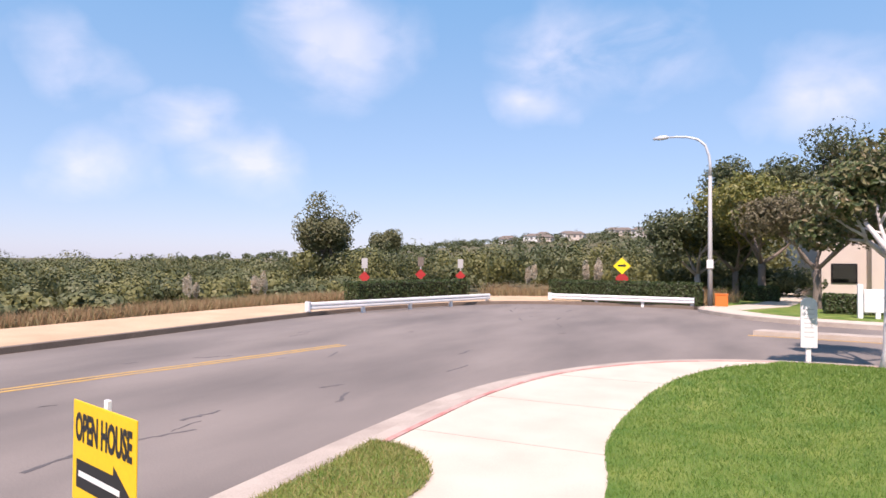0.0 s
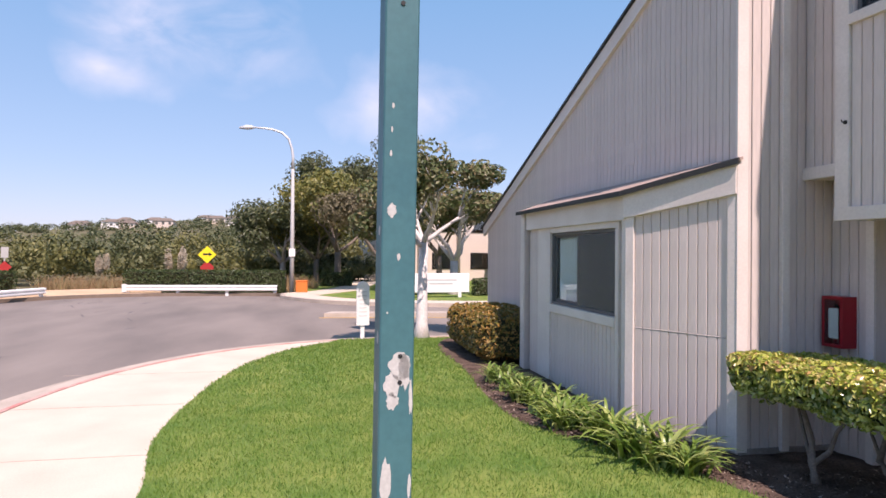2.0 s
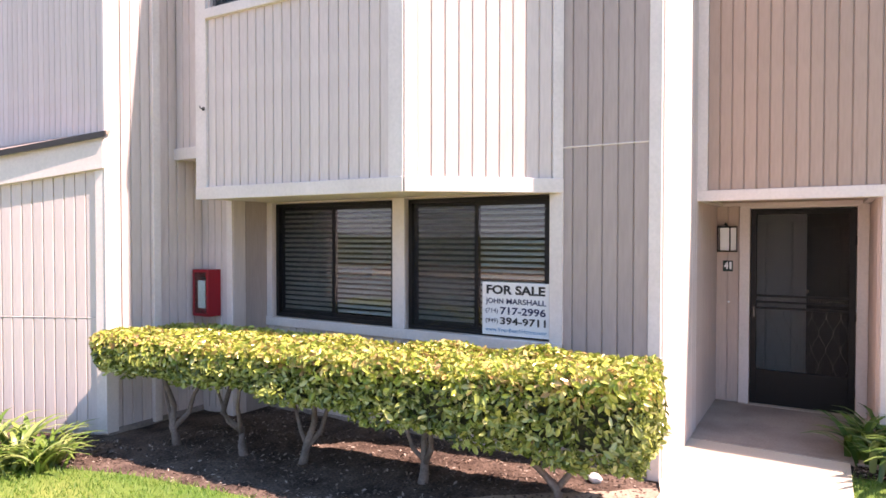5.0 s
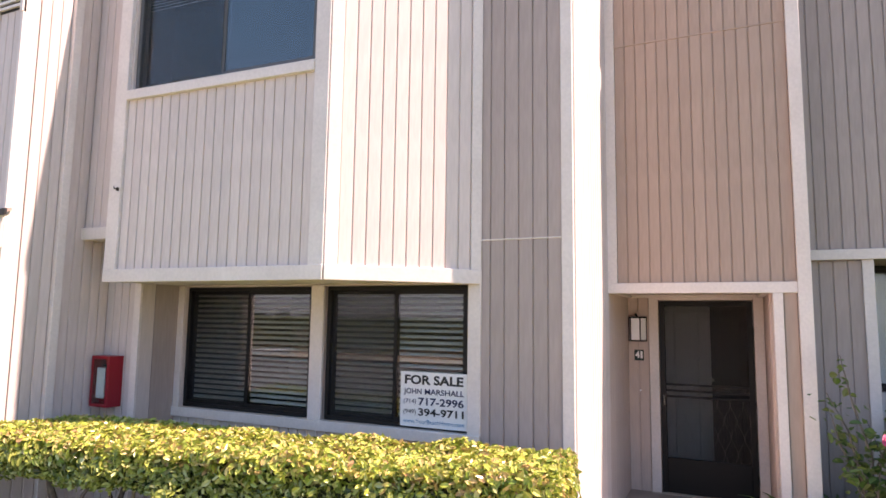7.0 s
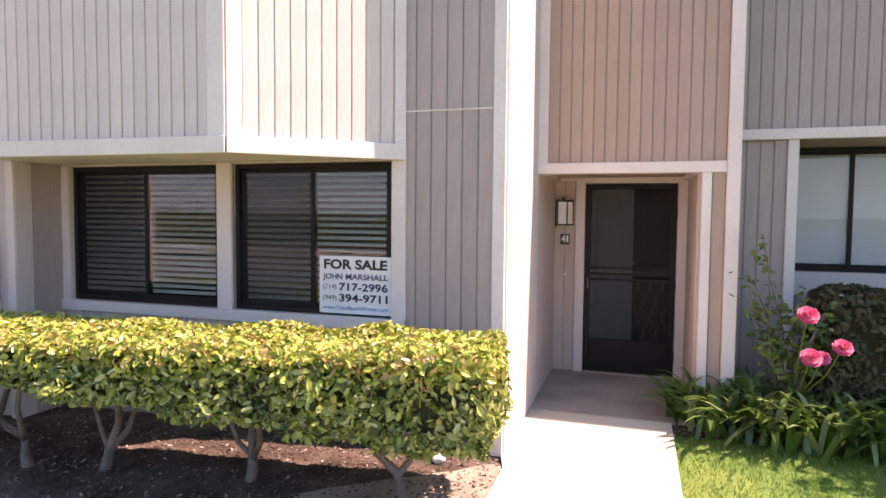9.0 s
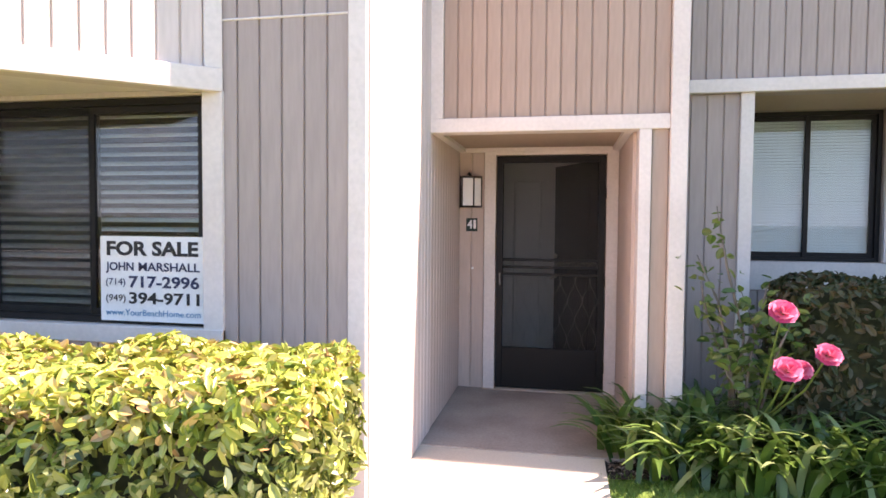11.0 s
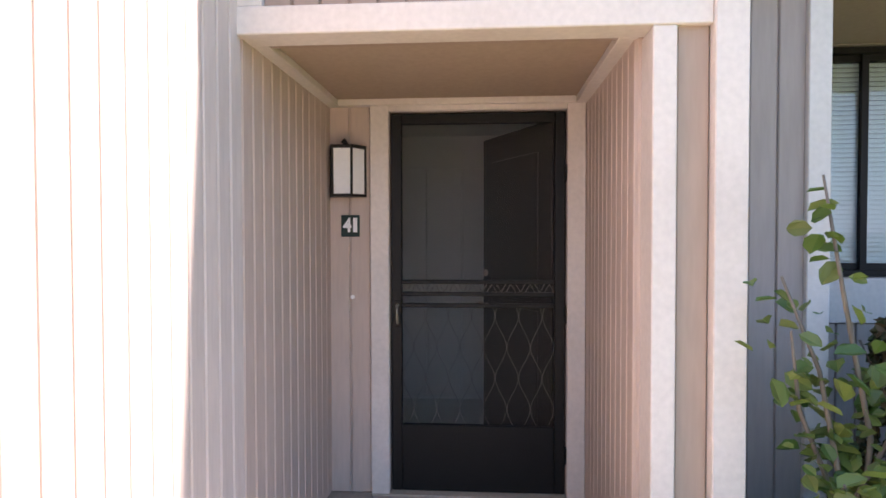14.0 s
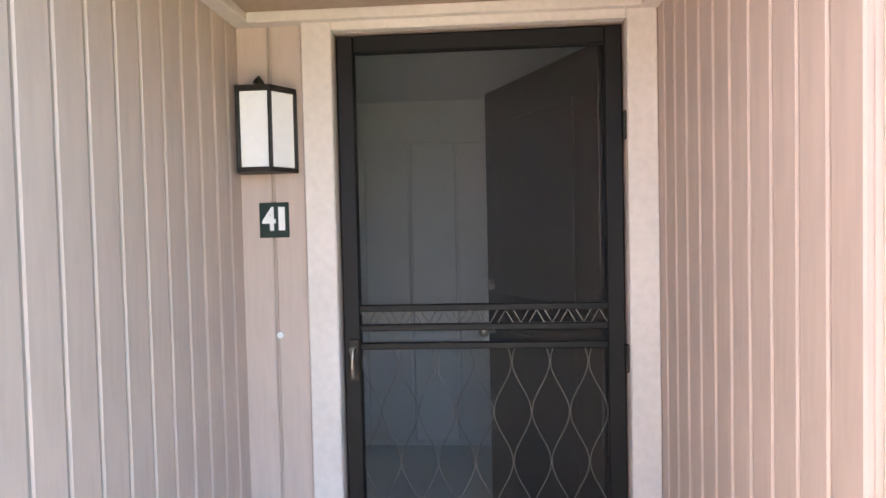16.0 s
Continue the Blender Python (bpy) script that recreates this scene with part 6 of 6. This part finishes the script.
for i, (x, y, s) in enumerate(((5.2, 30.6, 1.0), (9.6, 29.8, 1.2), (12.6, 30.0, 1.3), (2.2, 38.5, 0.9))):
    hedge("low_hedge", "dark low hedge on the far lawn", (x - s, x + s, y - 0.4, y + 0.4, -0.1, 0.75), M_BOX, 0.12, 1800, 70 + i, group="hedges on the far lawn", round_=0.15)


# ---- trees ----
tree((3.52, 15.12, 0.0), 4.75, 0.13, 1.85, M_TREE, material("white_washed_bark", (0.66, 0.62, 0.59), 0.85, 0.12, 4, 30, 0.35, second=(0.50, 0.45, 0.42), stretch=(1, 1, 0.4)), 3, "small street tree with pale trunk and sparse crown", 0.12, 14000, 2, 0.46, (0.12, 0.55), 0.65, "street trees", 0.45, 0.85)
tree((7.7, 30.8, -0.1), 4.9, 0.24, 3.0, M_TREE, M_BARK_PALE, 8, "spreading tree with pale limbs and dusty leaves", 0.22, 6500, 2, 0.34, (0, 0), 0.6)
tree((4.3, 33.5, -0.1), 5.4, 0.2, 2.7, M_TREE_BROWN, M_BARK, 9, "dusty brown-green tree by the monument sign", 0.17, 13000, 2, 0.34, clump=0.95)
tree((2.3, 39.5, -0.1), 7.0, 0.22, 3.6, M_TREE_YELLOW, M_BARK, 10, "yellowing green tree beyond the lamp", 0.24, 11000, 2, 0.3, clump=1.25)
tree((4.8, 56.0, -0.1), 12.6, 0.3, 5.0, M_TREE_DARK, M_BARK, 14, "tall dark tree behind the others", 0.28, 12000, 2, 0.35, clump=1.6)
tree((-1.2, 44.0, -0.2), 5.2, 0.22, 3.0, M_TREE_DARK, M_BARK_PALE, 15, "dark round-crowned tree near the street's end", 0.24, 11000, 2, 0.28, clump=1.2)
tree((1.0, 43.0, -0.2), 6.0, 0.2, 3.0, M_TREE_YELLOW, M_BARK, 16, "yellow-green tree near the street's end", 0.22, 8000, 2, 0.28, clump=1.0)
tree((14.5, 33.0, -0.1), 4.6, 0.2, 2.8, M_TREE, M_BARK_PALE, 17, "spreading tree with pale limbs and dusty leaves", 0.22, 6000, 2, 0.32)
tree((19.5, 29.5, -0.1), 4.2, 0.2, 2.6, M_TREE, M_BARK_PALE, 18, "spreading tree with pale limbs and dusty leaves", 0.22, 6000, 2, 0.34)
tree((8.3, 37.8, -0.1), 5.6, 0.2, 2.9, M_TREE_BROWN, M_BARK, 27, "dusty brown-green tree before the pale building", 0.19, 12000, 2, 0.34, clump=1.0)
# out of view, added to throw dappled shade on the right lawn
tree((6.5, -5.2, 0.1), 5.6, 0.12, 1.7, M_TREE, M_BARK_PALE, 23, "unseen small tree added to dapple the lawn", 0.13, 3500, 2, 0.5, (0.3, 0.2), 0.6, "street trees", 0.4)
tree((-30.3, 43.5, -1.0), 9.8, 0.30, 2.2, M_GUM, M_BARK, 19, "tall leaning gum tree above the scrub", 0.22, 24000, 3, 0.20, (0.8, 0.1), 1.0, "gum trees", 0.8, 1.7, 1.15, 55)
tree((-32.2, 57.5, -1.0), 8.6, 0.25, 1.35, M_GUM, M_BARK, 20, "small round gum tree above the scrub", 0.24, 9000, 2, 0.42, (0, 0), 1.1, "gum trees", 0.75)

# ---- scrub, dry grass, plumes ----
r = np.random.RandomState(77)
TONES = ((M_SCRUB, "dense grey-green scrub filling the open land"), (M_SCRUB_OLIVE, "olive-green scrub bushes among the open land"), (M_SCRUB_DARK, "dark green scrub bushes among the open land"))
for k, (tone, words) in enumerate(TONES):
    spots = []
    for i in range(88):
        y, inland = r.uniform(2, 62), r.uniform(0, 1) ** 1.3 * 34
        x = -19.2 - 0.10 * max(0, y - 22) - inland
        z = ground_height(x, y) - 0.2
        spots.append((x, y, z, (0.72 + 0.06 * inland + r.uniform(-0.3, 0.4) - z) / 1.35))
    bushes("scrub", spots, tone, 0.18, 1000, 78 + 10 * k, words, "scrub", 0.95)
    spots = []
    for i in range(76):
        x = r.uniform(-40, 6)
        y = 39.5 + r.uniform(0, 1) ** 1.3 * 50 + max(0, (x + 8) * 0.8)
        spots.append((x, y, ground_height(x, y) - 0.3, r.uniform(1.1, 3.0)))
    bushes("scrub", spots, tone, 0.20, 800, 79 + 10 * k, words, "scrub", 1.25)
spots = []
for i in range(520):
    x, y = r.uniform(-230, 60), r.uniform(85, 400)
    if x > -20 - (y - 85) * 2:
        spots.append((x, y, ground_height(x, y) - 0.5, r.uniform(2.0, 4.2)))
bushes("far_woods", spots, M_TREE_DARK, 0.75, 130, 80, "far dark trees on the hillside", "woods")
spots = [(r.uniform(-230, -42), r.uniform(10, 120), -1.8, r.uniform(1.8, 3.2)) for i in range(220)]
bushes("far_woods", spots, M_SCRUB, 0.55, 140, 81, "far grey-green trees along the horizon", "woods")
n_dry = 26000
t = r.rand(n_dry)
yy = 1 + 33 * t
xx = -17.0 - 0.02 * yy - np.abs(r.normal(0, 1.3, n_dry)) + np.where(yy > 24, (yy - 24) * 0.33, 0)
blades("dry_grass", np.stack([xx, yy, np.full(n_dry, -0.15)], 1), 0.45, 0.035, M_DRYGRASS, 82, 0.3, "rust-brown dry grass along the verge")
n_dry = 5000
xx, yy = r.uniform(-13, 1, n_dry), r.uniform(35.8, 38.5, n_dry)
blades("dry_grass", np.stack([xx, yy, np.full(n_dry, -0.22)], 1), 0.75, 0.04, M_DRYGRASS, 83, 0.3, "rust-brown dry grass behind the hedge")


def plume_clump(at, seed, size):
    ob = thing("pampas_grass", "pampas grass clump with pale feathery plumes", "plant", at, group="pampas clumps")
    q = random.Random(seed)
    for k in range(6):
        a, l = q.uniform(0, 6.28), size * q.uniform(0.7, 1.1)
        e = Vector((math.cos(a) * 0.5 * l * 0.5, math.sin(a) * 0.5 * l * 0.5, l))
        bm = bmesh.new()
        tube(bm, [(0, 0, 0), e * 0.5 + Vector((0, 0, 0.05)), e], [0.012, 0.01, 0.006], 5)
        part("stalk", bm, M_DRYGRASS, ob)
        c, v = clump_points(np.random.RandomState(seed * 10 + k), e, (0.09 * size, 0.09 * size, 0.30 * size), 130)
        leaf_mesh("plume", c, v, 0.10 * size, M_PLUME, ob, 0.25, seed + k, 0.5)
    return ob


for i, (x, y, s) in enumerate(((-20.2, 20.5, 1.2), (-19.4, 23.8, 1.3), (-10.2, 37.6, 1.5), (-6.9, 39.2, 2.1))):
    plume_clump((x, y, -0.3), 90 + i, s)

# ---- far houses on the hill, and the neighbours ----
def far_house(x, y, w, d, h, seed):
    z = ground_height(x, y)
    ob = thing("far_house", "far pale house on the hillside", "house", (x, y, z - 1.0), group="houses on the hill")
    part("wall", B(-w / 2, w / 2, -d / 2, d / 2, 0, h), M_WHITE if seed % 2 else M_BEIGE, ob)
    bm = bmesh.new()
    v = [bm.verts.new(p) for p in ((-w / 2 - 0.4, -d / 2 - 0.4, h), (w / 2 + 0.4, -d / 2 - 0.4, h), (w / 2 + 0.4, d / 2 + 0.4, h), (-w / 2 - 0.4, d / 2 + 0.4, h), (-w / 4, 0, h + 1.6), (w / 4, 0, h + 1.6))]
    for f in ((0, 1, 5, 4), (1, 2, 5), (2, 3, 4, 5), (3, 0, 4), (3, 2, 1, 0)):
        bm.faces.new([v[i] for i in f])
    part("roof", bm, M_BARK, ob)
    for k in range(3):
        part("window", B(-w / 2 + w * (k + 0.3) / 3, -w / 2 + w * (k + 0.7) / 3, -d / 2 - 0.05, -d / 2 - 0.01, h * 0.55, h * 0.85), M_GREYFRAME, ob)
    return ob


for i in range(15):
    y = r.uniform(320, 420)
    far_house(-125 + i * 9.0 + r.uniform(-3, 3), y, r.uniform(6, 11), 8, r.uniform(3.0, 4.5), i)


def flats(at, w, d, h, rz, seed):
    """A two-storey stucco block with recessed dark windows and a tall fin."""
    ob = thing("apartment_block", "beige two-storey stucco building behind the trees", "house", at, rz, "buildings across the street")
    part("wall", B(-w / 2, w / 2, 0, d, -0.2, h, bevel=0.03), M_BEIGE, ob)
    part("roof", B(-w / 2 - 0.3, w / 2 + 0.3, -0.3, d + 0.3, h, h + 0.25, bevel=0.02), M_ROOF, ob)
    for k in range(int(w / 3)):
        x = -w / 2 + 1.4 + k * 3.0
        for z in ((0.9, 3.6) if h > 5 else (0.9,)):
            wd = part("window", B(x - 0.7, x + 0.7, -0.06, 0.02, z, z + 1.2, bevel=0.01), M_BLACK, ob)
            part("pane", B(x - 0.6, x + 0.6, -0.075, -0.062, z + 0.08, z + 1.12), M_GLASS_DARK, wd)
        part("fin", B(x + 1.2, x + 1.5, -0.8, 0.0, -0.2, h), M_BEIGE, ob)
    return ob


bushes("shrubs", [(r.uniform(1.5, 5.0), r.uniform(43.6, 45.6), -0.2, r.uniform(0.9, 1.7)) for i in range(16)], M_TREE_DARK, 0.16, 900, 95, "dark shrubs before the pale building", "shrubs")
flats((13.0, 46.0, -0.1), 15, 8, 6.0, 8, 1)
flats((20.5, 36.5, -0.1), 13, 8, 3.6, 0, 2)
flats((31.0, 33.0, -0.1), 12, 8, 5.8, 0, 3)

# ---- grass and mulch ----
def field(count, seed, lo_y, hi_y, left, right, zf):
    q = np.random.RandomState(seed)
    res = []
    for u, v in zip(q.rand(count), q.rand(count)):
        y = lo_y + (hi_y - lo_y) * v
        a, b = left(y), right(y)
        x = a + (b - a) * u
        res.append((x, y, zf(x, y) - 0.004))
    return res


blades("grass_blades", field(70000, 101, 2.2, 9.5, lambda y: line_x(LAWN_EDGE, y) - 0.04, lambda y: bed_x(y) + 0.02, lawn_z), 0.042, 0.009, M_GRASS, 102, 0.5, "fine green blades of the mown lawn")
blades("grass_blades", field(26000, 103, 9.5, 15.0, lambda y: line_x(LAWN_EDGE, y) - 0.04, lambda y: bed_x(y) + 0.02, lawn_z), 0.05, 0.014, M_GRASS, 104, 0.5, "fine green blades of the mown lawn")
blades("grass_blades", field(16000, 105, -1.9, 0.25, lambda y: 4.2, lambda y: border_x(y) + 0.02, lawn_right_z), 0.042, 0.008, M_GRASS, 106, 0.5, "fine green blades beside the path")
blades("grass_blades", field(13000, 107, 3.4, 6.62, lambda y: -2.83, lambda y: wedge_x(y) + 0.03, lambda x, y: WALK_Z + 0.02), 0.05, 0.010, M_GRASS_DRY, 108, 0.6, "half-dry grass blades by the kerb")


def chips(name, pts, size, mat, seed, label):
    q = np.random.RandomState(seed)
    nrm = np.zeros((len(pts), 3))
    nrm[:, 2] = 1.0
    ob = leaf_mesh(name, pts, nrm, size, mat, None, 0.45, seed, 0.35, 0.05)
    return tagged(ob, label, "mulch", "", "stuff")


M_CHIPS = leafy("bark_chips", [(0.04, 0.026, 0.02), (0.07, 0.045, 0.034), (0.10, 0.065, 0.05), (0.13, 0.085, 0.065), (0.18, 0.12, 0.09), (0.42, 0.34, 0.28)], 0.9, 0.0)
chips("bark_chips", [(x, y, z + 0.012) for x, y, z in field(9000, 111, 1.4, 9.5, bed_x, lambda y: 6.4 if y < 5.4 else 4.9, bed_z)], 0.035, M_CHIPS, 112, "loose bark chips and dry leaves on the bed")
chips("bark_chips", [(x, y, z + 0.01) for x, y, z in field(6000, 113, -2.5, 0.22, border_x, lambda y: 8.1, lambda x, y: 0.10)], 0.035, M_CHIPS, 114, "loose bark chips on the flower bed")

# ---- the boards of the siding, laid last ----
def lay(parent, face, s0, s1, z0, z1, z1b, pitch, mat):
    count = max(1, round((s1 - s0) / pitch))
    step = (s1 - s0) / count
    flat = abs(z1b - z1) < 1e-6
    shared = None
    q = Matrix(((face.d.x, face.n.x, 0, 0), (face.d.y, face.n.y, 0, 0), (0, 0, 1, 0), (0, 0, 0, 1)))
    c, g = 0.004, 0.0045
    for i in range(count):
        a = z1 + (z1b - z1) * i / count - z0
        b = z1 + (z1b - z1) * (i + 1) / count - z0
        if shared is None or not flat:
            w, d = step - 2 * g, 0.013
            verts = [(0, 0, 0), (0, d - c, 0), (c, d, 0), (w - c, d, 0), (w, d - c, 0), (w, 0, 0)]
            verts += [(x, y, a + (b - a) * x / w) for x, y, z in verts]
            faces = [(k, (k + 1), (k + 7), (k + 6)) for k in range(5)] + [(5, 4, 3, 2, 1, 0), (6, 7, 8, 9, 10, 11)]
            me = bpy.data.meshes.new("board")
            me.from_pydata(verts, [], faces)
            me.update()
            me.materials.append(mat)
            shared = me
        ob = new("board", shared)
        ob.parent = parent
        ob.matrix_basis = Matrix.Translation(face.at(s0 + i * step + g, z0)) @ q


for job in SIDING_JOBS:
    lay(*job)
